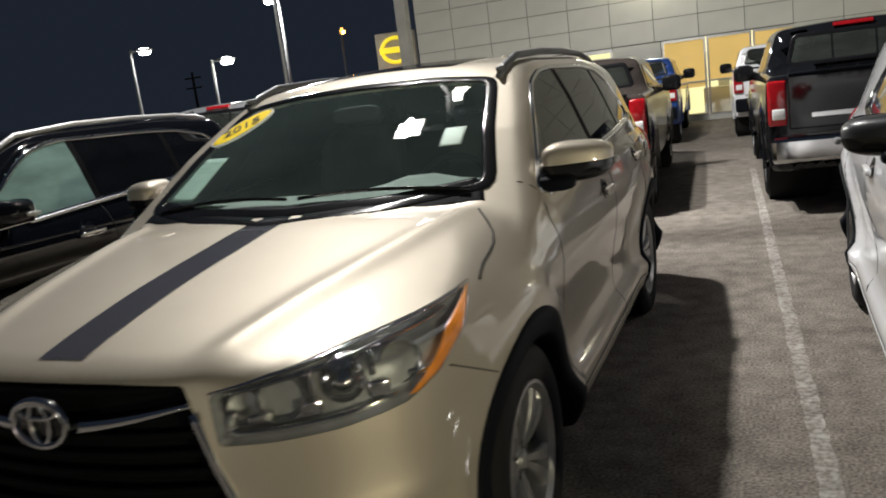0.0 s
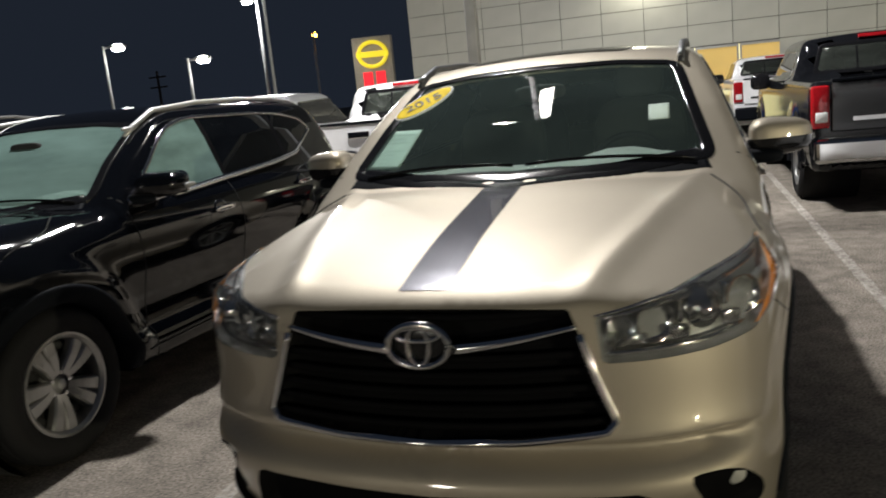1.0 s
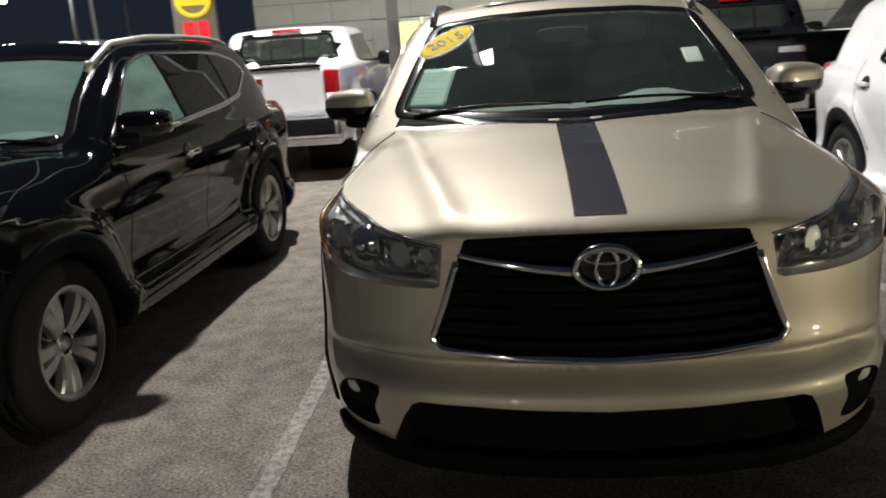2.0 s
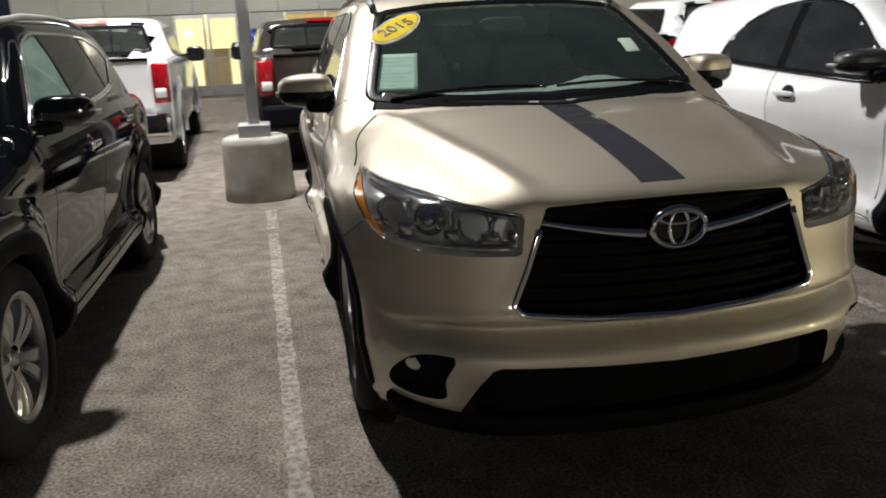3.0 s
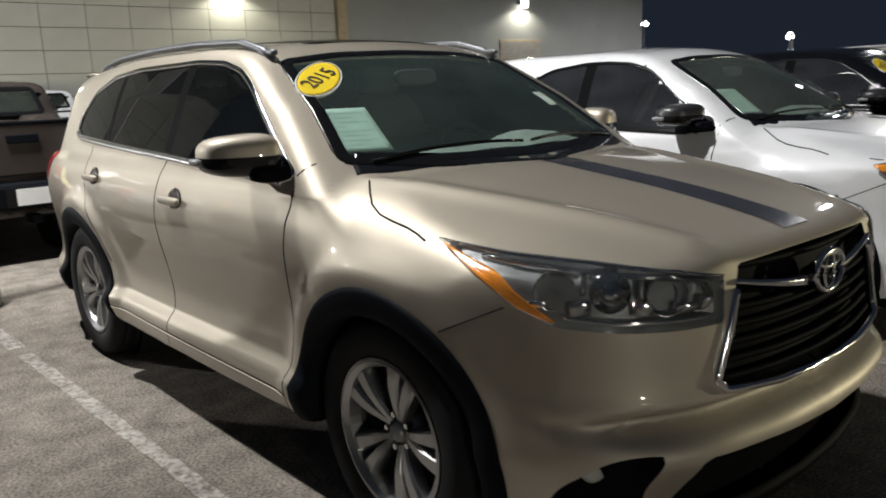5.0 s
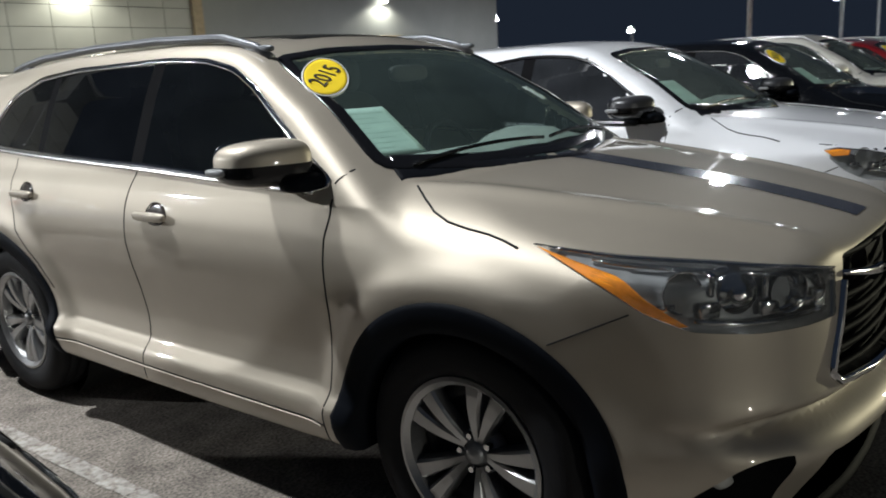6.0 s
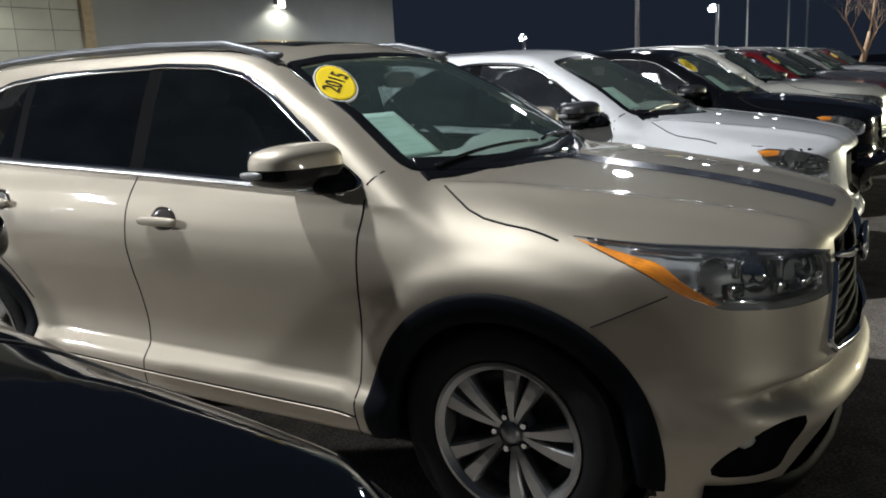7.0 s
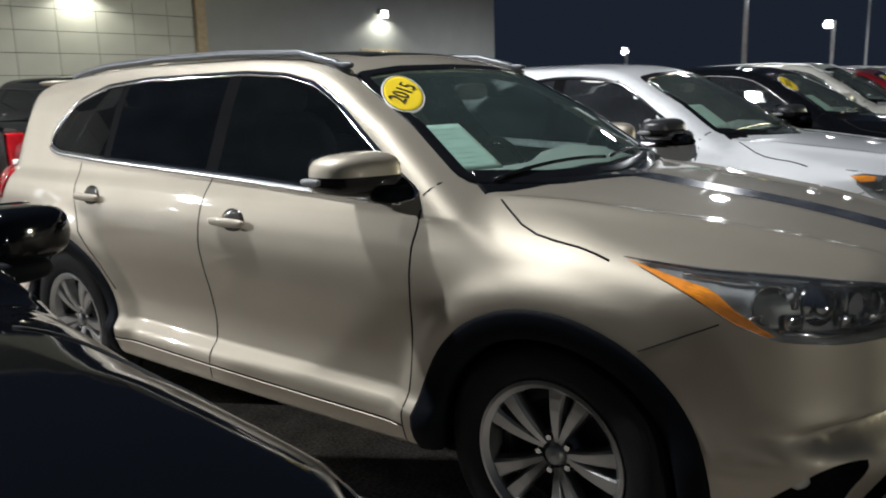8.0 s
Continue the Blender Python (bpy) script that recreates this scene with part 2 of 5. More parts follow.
def tube(points, r, seg=10, closed=False):
    """A round bar along points."""
    pts = [Vector(p) for p in points]
    verts, faces = [], []
    n = len(pts)
    for i, p in enumerate(pts):
        a = pts[(i - 1) % n] if closed or i else p
        b = pts[(i + 1) % n] if closed or i < n - 1 else p
        d = (b - a).normalized()
        side = d.cross(Vector((0, 0, 1)))
        side = side.normalized() if side.length > 1e-4 else Vector((1, 0, 0))
        up = side.cross(d)
        rr = r[i] if isinstance(r, (list, tuple)) else r
        for k in range(seg):
            t = 2 * math.pi * k / seg
            verts.append(p + rr * (math.cos(t) * side + math.sin(t) * up))
    for i in range(n if closed else n - 1):
        j = (i + 1) % n
        for k in range(seg):
            l = (k + 1) % seg
            faces.append((i * seg + k, i * seg + l, j * seg + l, j * seg + k))
    if not closed:
        faces.append(tuple(range(seg - 1, -1, -1)))
        faces.append(tuple((n - 1) * seg + k for k in range(seg)))
    return verts, faces


def ip(x, pts):
    """Smooth interpolation through (x, y) pairs: monotone cubic."""
    xs = np.array([p[0] for p in pts], float)
    ys = np.array([p[1] for p in pts], float)
    d = np.diff(ys) / np.diff(xs)
    t = np.empty_like(ys)
    t[1:-1] = np.where(d[1:] * d[:-1] > 0, 2 * d[1:] * d[:-1] / (d[1:] + d[:-1] + 1e-12 * np.sign(d[1:] + d[:-1] + 1e-30)), 0)
    t[0], t[-1] = d[0], d[-1]
    x = np.asarray(x, float)
    i = np.clip(np.searchsorted(xs, x) - 1, 0, len(xs) - 2)
    h = xs[i + 1] - xs[i]
    u = np.clip((x - xs[i]) / h, 0, 1)
    out = ys[i] * (2 * u**3 - 3 * u**2 + 1) + ys[i + 1] * (3 * u**2 - 2 * u**3) + h * (t[i] * (u**3 - 2 * u**2 + u) + t[i + 1] * (u**3 - u**2))
    return out + np.where(x < xs[0], (x - xs[0]) * t[0], 0) + np.where(x > xs[-1], (x - xs[-1]) * t[-1], 0)


def smax(a, b, k):
    h = np.maximum(k - np.abs(a - b), 0) / k
    return np.maximum(a, b) + h * h * k * 0.25


def smin(a, b, k):
    return -smax(-a, -b, k)


def inside(px, py, poly):
    """Which points lie inside a polygon."""
    c = np.zeros(np.shape(px), bool)
    n = len(poly)
    for i in range(n):
        x0, y0 = poly[i]
        x1, y1 = poly[(i + 1) % n]
        if y0 == y1:
            continue
        c ^= ((y0 > py) != (y1 > py)) & (px < (x1 - x0) * (py - y0) / (y1 - y0) + x0)
    return c


def nearest(px, py, poly):
    """Distance to a polygon's outline and the nearest place on it."""
    best = np.full(np.shape(px), 1e9)
    bx, by = np.array(px, float), np.array(py, float)
    n = len(poly)
    for i in range(n):
        x0, y0 = poly[i]
        x1, y1 = poly[(i + 1) % n]
        dx, dy = x1 - x0, y1 - y0
        u = np.clip(((px - x0) * dx + (py - y0) * dy) / (dx * dx + dy * dy + 1e-12), 0, 1)
        qx, qy = x0 + u * dx, y0 + u * dy
        d = np.hypot(px - qx, py - qy)
        m = d < best
        best, bx, by = np.where(m, d, best), np.where(m, qx, bx), np.where(m, qy, by)
    return best, bx, by


def smooth_poly(pts, n=10):
    """A closed outline through corners, rounded (Catmull-Rom)."""
    out = []
    m = len(pts)
    for i in range(m):
        p0, p1, p2, p3 = (np.array(pts[(i + k) % m], float) for k in (-1, 0, 1, 2))
        for j in range(n):
            u = j / n
            out.append(tuple(0.5 * (2 * p1 + (p2 - p0) * u + (2 * p0 - 5 * p1 + 4 * p2 - p3) * u * u + (3 * p1 - p0 - 3 * p2 + p3) * u**3)))
    return out


def rounded(pts, r=0.03, n=5):
    """A closed outline with its corners cut round by radius r."""
    out = []
    m = len(pts)
    for i in range(m):
        p0, p1, p2 = (Vector(pts[(i + k) % m]) for k in (-1, 0, 1))
        a, b = (p0 - p1), (p2 - p1)
        ra = min(r, a.length * 0.45)
        rb = min(r, b.length * 0.45)
        s, e = p1 + a.normalized() * ra, p1 + b.normalized() * rb
        for j in range(n + 1):
            u = j / n
            out.append(tuple((1 - u) ** 2 * s + 2 * u * (1 - u) * p1 + u * u * e))
    return out


def dense(pts, step=0.02, closed=True):
    out = []
    m = len(pts)
    for i in range(m if closed else m - 1):
        a, b = np.array(pts[i], float), np.array(pts[(i + 1) % m], float)
        k = max(1, int(np.linalg.norm(b - a) / step))
        out += [tuple(a + (b - a) * j / k) for j in range(k)]
    if not closed:
        out.append(tuple(pts[-1]))
    return out


class Shell:
    """A body given as a field f(x, y, z), negative inside, that is met by rays from a spine within it."""

    def __init__(self, field, base=None):
        self.f = field
        self.f0 = base or field

    def grid(self, y0, y1, zc, ny, ncap, na):
        ang = np.linspace(0, math.pi, na)
        rows_o, rows_d = [], []
        for i in range(ncap, 0, -1):
            a = math.pi / 2 * i / ncap
            rows_o.append(y0), rows_d.append((-math.sin(a), math.cos(a)))
        for i in range(ny + 1):
            rows_o.append(y0 + (y1 - y0) * i / ny), rows_d.append((0.0, 1.0))
        for i in range(1, ncap + 1):
            a = math.pi / 2 * i / ncap
            rows_o.append(y1), rows_d.append((math.sin(a), math.cos(a)))
        o = np.array(rows_o)[:, None] + 0 * ang[None]
        dy = np.array([d[0] for d in rows_d])[:, None] + 0 * ang[None]
        dr = np.array([d[1] for d in rows_d])[:, None]
        dx, dz = dr * np.sin(ang)[None], -dr * np.cos(ang)[None]
        step = 0.05
        t = np.full(o.shape, 0.15)
        hi = np.full(o.shape, 3.0)
        found = np.zeros(o.shape, bool)
        for _ in range(52):
            t = t + step
            m = ~found
            v = self.f0((dx * t)[m], (o + dy * t)[m], (zc + dz * t)[m])
            at = np.zeros(o.shape, bool)
            at[m] = v > 0
            hi = np.where(at, t, hi)
            found |= at
            if found.all():
                break

        def halve(f, lo, hi, m, times):
            a, b = lo[m], hi[m]
            ox, oy, oz, oo = dx[m], dy[m], dz[m], o[m]
            for _ in range(times):
                mid = (a + b) / 2
                v = f(ox * mid, oo + oy * mid, zc + oz * mid)
                a, b = np.where(v > 0, a, mid), np.where(v > 0, mid, b)
            hi = hi.copy()
            hi[m] = b
            return hi

        hi = halve(self.f0, hi - step, hi, np.ones(o.shape, bool), 11)
        if self.f is not self.f0:
            near = (o + dy * hi < 0.95) & (zc + dz * hi < 1.1)
            hi = halve(self.f, hi - 0.16, hi, near, 12)
        self.x, self.y, self.z = dx * hi, o + dy * hi, zc + dz * hi
        self.x[:, 0] = self.x[:, -1] = 0
        return self

    def snap(self, poly, plane, keep, reach):
        """Draws vertices near an outline onto it. plane 'side': (y, z); 'front': (x, z); 'top': (x, y)."""
        a, b = {"side": (self.y, self.z), "front": (self.x, self.z), "rear": (self.x, self.z), "top": (self.x, self.y), "diag": (0.8 * self.x + 0.6 * self.y, self.z)}[plane]
        d, qa, qb = nearest(a, b, poly)
        m = keep & (d < reach)
        if plane == "side":
            p = self.meet("side", qa[m], qb[m])
        elif plane == "front":
            p = self.meet("front", qa[m], qb[m])
        elif plane == "rear":
            p = self.meet("rear", qa[m], qb[m])
        elif plane == "diag":
            p = self.meet("", np.stack([0.8 * qa[m] + 0.6, 0.6 * qa[m] - 0.8, qb[m]], -1), None, way=(-0.6, 0.8, 0.0), far=2.2)
        else:
            p = self.meet("top", qa[m], qb[m])
        ok = np.linalg.norm(p - np.stack([self.x[m], self.y[m], self.z[m]], -1), axis=-1) < 4 * reach
        idx = np.argwhere(m)
        for (i, j), q, good in zip(idx, p, ok):
            if good:
                self.x[i, j], self.y[i, j], self.z[i, j] = q

    def meet(self, axis, a, b, base=True, way=None, far=1.6):
        """Where a line from outside meets the surface. side: (y, z) from +x; front: (x, z) from -y; rear: (x, z) from +y; top: (x, y) from above;
        or way: points a (n x 3) and the direction in."""
        if way is None:
            a, b = np.atleast_1d(np.asarray(a, float)), np.atleast_1d(np.asarray(b, float))
            z = np.zeros_like(a)
            if axis == "side":
                o, d = np.stack([z + 1.4, a, b], -1), (-1.0, 0.0, 0.0)
            elif axis == "front":
                o, d = np.stack([a, z - 0.3, b], -1), (0.0, 1.0, 0.0)
                far = 3.0
            elif axis == "rear":
                o, d = np.stack([a, z + 6.6, b], -1), (0.0, -1.0, 0.0)
                far = 3.0
            else:
                o, d = np.stack([a, b, z + 2.3], -1), (0.0, 0.0, -1.0)
        else:
            o, d = np.asarray(a, float), way
        d = np.array(d) / np.linalg.norm(d)
        f = self.f0 if base else self.f
        t = np.zeros(len(o))
        hi = np.full(len(o), far)
        found = np.zeros(len(o), bool)
        step = 0.04
        for _ in range(int(far / step)):
            t = t + step
            m = ~found
            p = o[m] + t[m][:, None] * d
            hit = np.zeros(len(o), bool)
            hit[m] = f(p[:, 0], p[:, 1], p[:, 2]) < 0
            hi = np.where(hit, t, hi)
            found |= hit
            if found.all():
                break
        lo = hi - step
        for _ in range(11):
            mid = (lo + hi) / 2
            p = o + mid[:, None] * d
            v = f(p[:, 0], p[:, 1], p[:, 2])
            lo, hi = np.where(v < 0, lo, mid), np.where(v < 0, mid, hi)
        return o + hi[:, None] * d

    def normal(self, p):
        e = 0.004
        f = self.f0
        x, y, z = p[:, 0], p[:, 1], p[:, 2]
        g = np.stack([f(x + e, y, z) - f(x - e, y, z), f(x, y + e, z) - f(x, y - e, z), f(x, y, z + e) - f(x, y, z - e)], -1)
        return g / (np.linalg.norm(g, axis=-1, keepdims=True) + 1e-9)

    def faces(self):
        """Face centres of the half grid, and the vertex numbers."""
        n, m = self.x.shape
        i, j = np.meshgrid(np.arange(n - 1), np.arange(m - 1), indexing="ij")
        q = np.stack([i * m + j, (i + 1) * m + j, (i + 1) * m + j + 1, i * m + j + 1], -1).reshape(-1, 4)
        v = np.stack([self.x, self.y, self.z], -1).reshape(-1, 3)
        return v, q, v[q].mean(1)

    def pick(self, mask, mirror=True):
        """Verts and faces of the chosen faces, with their mirror half."""
        v, q, _ = self.faces()
        q = q[mask]
        used, inv = np.unique(q, return_inverse=True)
        vv = v[used]
        qq = inv.reshape(-1, 4)
        if not mirror:
            return vv, qq
        flip = vv * np.array([-1, 1, 1])
        mid = np.abs(vv[:, 0]) < 1e-6
        number = np.arange(len(vv)) + len(vv)
        number[mid] = np.arange(len(vv))[mid]
        q2 = number[qq][:, ::-1]
        return np.vstack([vv, flip]), np.vstack([qq, q2])

    def ribbon(self, pts, width, lift, closed=False, sink=0.004):
        """A low moulding along points on the surface."""
        p = np.asarray(pts, float)
        n = self.normal(p)
        if closed:
            tan = np.roll(p, -1, 0) - np.roll(p, 1, 0)
        else:
            tan = np.gradient(p, axis=0)
        tan /= np.linalg.norm(tan, axis=-1, keepdims=True) + 1e-9
        side = np.cross(tan, n)
        w = np.asarray(width)[..., None] if np.ndim(width) else width
        rows = [p - side * w / 2 - n * sink, p - side * w / 2 + n * lift * 0.7, p - side * w * 0.3 + n * lift, p + side * w * 0.3 + n * lift, p + side * w / 2 + n * lift * 0.7, p + side * w / 2 - n * sink]
        v = np.stack(rows, 1).reshape(-1, 3)
        faces = []
        k = len(p)
        for i in range(k if closed else k - 1):
            a, b = i * 6, ((i + 1) % k) * 6
            for s in range(5):
                faces.append((a + s, a + s + 1, b + s + 1, b + s))
        if not closed:
            faces += [tuple(range(5, -1, -1)), tuple((k - 1) * 6 + s for s in range(6))]
        return v, faces

    def patch(self, outline, place, lift=0.004, rings=8, skirt=0.012, centre=None, base=True):
        """A sheet over the surface, from an outline in 2D and place(a, b) -> points on the surface."""
        o = np.array(outline, float)
        c = o.mean(0) if centre is None else np.array(centre, float)
        v, faces = [], []
        n = len(o)
        levels = [1 - i / rings for i in range(rings)]
        for li, s in enumerate(levels):
            q = c + (o - c) * s
            p = place(q[:, 0], q[:, 1])
            nn = self.normal(p)
            if li == 0:
                v.append(p - nn * skirt)
            v.append(p + nn * lift)
        p = place(np.array([c[0]]), np.array([c[1]]))
        last = p + self.normal(p) * lift
        v = np.vstack(v + [last])
        for r in range(len(levels)):
            for i in range(n):
                j = (i + 1) % n
                faces.append((r * n + i, r * n + j, (r + 1) * n + j, (r + 1) * n + i))
        r = len(levels)
        for i in range(n):
            faces.append((r * n + i, r * n + (i + 1) % n, (r + 1) * n))
        a, b, e = (v[k] for k in faces[-1])
        if np.dot(np.cross(b - a, e - a), self.normal(p)[0]) < 0:
            faces = [q[::-1] for q in faces]
        return v, faces


def mirrored(vf):
    v = np.array([tuple(p) for p in vf[0]]) * np.array([-1, 1, 1])
    return v, [tuple(f)[::-1] for f in vf[1]]


def merged(*vfs):
    verts, faces = [], []
    for v, f in vfs:
        k = len(verts)
        verts += [tuple(p) for p in v]
        faces += [tuple(i + k for i in q) for q in f]
    return verts, faces


def from_bm(bm):
    bm.verts.index_update()
    r = [tuple(v.co) for v in bm.verts], [tuple(v.index for v in f.verts) for f in bm.faces]
    bm.free()
    return r


def superquad(size, e=0.7, nu=20, nv=14, shear=0.0, taper=0.0):
    """A rounded block: half sizes, roundness e (1 is an ellipsoid)."""
    v, f = [], []
    sp = lambda a, p: math.copysign(abs(a) ** p, a)
    for i in range(nv + 1):
        b = -math.pi / 2 + math.pi * i / nv
        for j in range(nu):
            a = 2 * math.pi * j / nu
            x, y, z = sp(math.cos(b), e) * sp(math.cos(a), e), sp(math.cos(b), e) * sp(math.sin(a), e), sp(math.sin(b), e)
            k = 1 - taper * (x + 1) / 2
            v.append((size[0] * x, size[1] * y * k + shear * x * size[0], size[2] * z * k))
    for i in range(nv):
        for j in range(nu):
            k = (j + 1) % nu
            f.append((i * nu + j, i * nu + k, i * nu + nu + k, i * nu + nu + j))
    return v, f


def moved(vf, x, y, z):
    return [(p[0] + x, p[1] + y, p[2] + z) for p in vf[0]], vf[1]


# ---- setting ----
def ground():
    bm = bmesh.new()
    bmesh.ops.create_grid(bm, x_segments=4, y_segments=4, size=600)
    tagged(part("ground", bm, ASPHALT), "worn grey asphalt of a parking lot at night", "ground", kind="structure")


def line_mark(name, x0, y0, x1, y1, w, label):
    """A painted stripe of uneven edge, 4 mm above the asphalt."""
    n = max(4, int(math.hypot(x1 - x0, y1 - y0) / 0.05))
    d = Vector((x1 - x0, y1 - y0)).normalized()
    s = Vector((-d.y, d.x))
    rng = random.Random(name + str(x0))
    v, f = [], []
    for i in range(n + 1):
        u = i / n
        c = Vector((x0 + (x1 - x0) * u, y0 + (y1 - y0) * u))
        a, b = c + s * (w / 2 + rng.uniform(-0.006, 0.006)), c - s * (w / 2 + rng.uniform(-0.006, 0.006))
        v += [(a.x, a.y, 0.004), (b.x, b.y, 0.004)]
        if i:
            f.append((2 * i - 2, 2 * i - 1, 2 * i + 1, 2 * i))
    return tagged(part(name, (v, f), LINE_PAINT), label, "marking", "parking lines", "structure")


def wall():
    y = 20.6
    body = empty("wall_north")
    tagged(body, "dealership wall of pale square panels with lit windows", "wall", kind="structure")
    bm = bmesh.new()
    # backing, left open for the windows and the doors
    box(bm, -7.5, -3.62, y + 0.04, y + 0.34, 0, 9.2)
    box(bm, -1.95, -0.72, y + 0.04, y + 0.34, 0, 2.12)
    box(bm, -3.62, 12.2, y + 0.04, y + 0.34, 2.12, 9.2)
    box(bm, 2.62, 12.2, y + 0.04, y + 0.34, 0, 2.12)
    box(bm, -0.72, 2.62, y + 0.04, y + 0.34, 0, 0.12)
    part("backing", bm, JOINT, body)
    part("plain_wall", boxed(12.55, 28.4, y, y + 0.34, 0, 9.2), RENDER_WALL, body, "plain grey painted wall")
    part("end_wall", boxed(28.1, 28.4, y + 0.34, y + 22, 0, 9.2), RENDER_WALL, body)
    part("end_wall", boxed(-7.5, -7.2, y + 0.34, y + 22, 0, 9.2), RENDER_WALL, body)
    part("pilaster", boxed(12.2, 12.55, y - 0.12, y + 0.34, 0, 9.2, bevel=0.01), TAN, body, "tan pilaster")
    part("coping", boxed(-7.6, 28.5, y - 0.08, y + 0.44, 9.2, 9.3, bevel=0.01), GREY_STEEL, body)
    part("roof", boxed(-7.2, 28.1, y + 0.34, y + 22, 8.9, 9.05), JOINT, body)
    part("grille_vent", boxed(19.4, 21.7, y - 0.03, y + 0.02, 2.35, 3.08, bevel=0.01), TAN, body, "tan louvred vent")
    for i in range(8):
        part("louvre", boxed(19.46, 21.64, y - 0.05, y - 0.03, 2.40 + i * 0.08, 2.445 + i * 0.08), GREY_STEEL, body)
    # cladding panels
    w, h = 1.105, 0.56
    cache = {}
    xs = [-7.5 + w * i for i in range(18)]
    for r in range(13):
        z0 = 2.14 + (r - 4) * h
        for i, x0 in enumerate(xs):
            x1 = min(x0 + w, 12.2)
            if z0 + h > 9.2 or x1 - x0 < 0.2:
                continue
            z1 = z0 + h
            if z0 < 2.1:
                if -4.2 < (x0 + x1) / 2 < 2.62:
                    continue
                z0c = max(z0, 0.0)
            else:
                z0c = z0
            key = (round(x1 - x0, 2), round(z1 - z0c, 2))
            if key not in cache:
                bm = boxed(0.008, x1 - x0 - 0.008, 0, 0.04, 0.008, z1 - z0c - 0.008)
                me = bpy.data.meshes.new("panel")
                bm.to_mesh(me)
                bm.free()
                me.materials.append(PANEL)
                cache[key] = me
            ob = part("panel", cache[key], PANEL, body)
            ob.location = (x0, y, z0c)
    # between the openings
    part("pier", boxed(-1.94, -0.73, y, y + 0.04, 0.0, 2.12), PANEL, body)
    part("pier", boxed(-4.18, -3.63, y, y + 0.04, 0.0, 2.12), PANEL, body)
    part("sill_panel", boxed(-0.71, 2.61, y, y + 0.04, 0.0, 0.12), PANEL, body)


def windows():
    y = 20.6
    for i, (x0, x1) in enumerate(((-0.70, 0.38), (0.40, 1.48), (1.50, 2.60))):
        win = empty("window_%d" % (i + 1), pose(0, y, 0))
        tagged(win, "showroom window with a glowing orange roller blind half down", "window", "showroom windows", "structure")
        bm = bmesh.new()
        for a, b, c, d in ((x0, x0 + 0.05, 0.12, 2.12), (x1 - 0.05, x1, 0.12, 2.12), (x0 + 0.05, x1 - 0.05, 0.12, 0.17), (x0 + 0.05, x1 - 0.05, 2.06, 2.12), (x0 + 0.05, x1 - 0.05, 0.98, 1.02)):
            box(bm, a, b, 0.02, 0.10, c, d)
        part("window_frame", bm, SATIN, win)
        part("blind", boxed(x0 + 0.05, x1 - 0.05, 0.13, 0.15, 1.0 if i != 0 else 0.86, 2.06), BLIND, win, "glowing orange roller blind")
        pane = part("pane", boxed(x0 + 0.05, x1 - 0.05, 0.06, 0.066, 0.17, 2.06), LENS, win)
        pane.visible_shadow = False
    door = empty("door_1", pose(0, y, 0))
    tagged(door, "pair of glazed showroom doors, brightly lit from inside", "door", kind="structure")
    for x0, x1 in ((-3.61, -2.80), (-2.76, -1.96)):
        bm = bmesh.new()
        for a, b, c, d in ((x0, x0 + 0.07, 0, 2.12), (x1 - 0.07, x1, 0, 2.12), (x0 + 0.07, x1 - 0.07, 0, 0.28), (x0 + 0.07, x1 - 0.07, 2.02, 2.12)):
            box(bm, a, b, 0.02, 0.09, c, d)
        leaf = part("door_leaf", bm, SATIN, door)
        part("pane", boxed(x0 + 0.07, x1 - 0.07, 0.05, 0.056, 0.28, 2.02), LENS, leaf).visible_shadow = False
        part("push_bar", boxed(x0 + 0.1, x1 - 0.1, -0.03, 0.0, 0.98, 1.02), SATIN, leaf)
    # what lies behind the glass: a room whose walls glow in place of lamps
    room = empty("showroom", pose(0, y, 0))
    tagged(room, "yellow showroom interior with glowing walls, seen through the glass", "room", kind="structure")
    part("back_wall", boxed(-4.2, 2.9, 3.2, 3.3, 0, 2.9), SHOWROOM, room)
    part("side_wall", boxed(-4.3, -4.2, 0.34, 3.3, 0, 2.9), SHOWROOM, room)
    part("side_wall", boxed(2.9, 3.0, 0.34, 3.3, 0, 2.9), SHOWROOM, room)
    part("desk", boxed(0.2, 1.6, 1.2, 1.8, 0.02, 0.78, bevel=0.02), WHITE_VINYL, room)
    part("cabinet", boxed(-3.2, -2.4, 2.7, 3.18, 0.02, 1.2, bevel=0.02), TAN, room)
    part("poster", boxed(0.5, 1.1, 3.16, 3.19, 0.7, 1.3), WHITE_VINYL, room)


def wall_lamp(x):
    ob = empty("wall_lamp", pose(x, 20.6, 4.35))
    tagged(ob, "white wall pack lamp, lit, on the facade", "lamp", "wall lamps")
    part("housing", boxed(-0.2, 0.2, -0.22, 0.0, 0.0, 0.22, bevel=0.03), GREY_STEEL, ob)
    part("diffuser", boxed(-0.17, 0.17, -0.235, -0.20, -0.1, 0.14, bevel=0.01), LAMP_WALL, ob, "glowing diffuser")


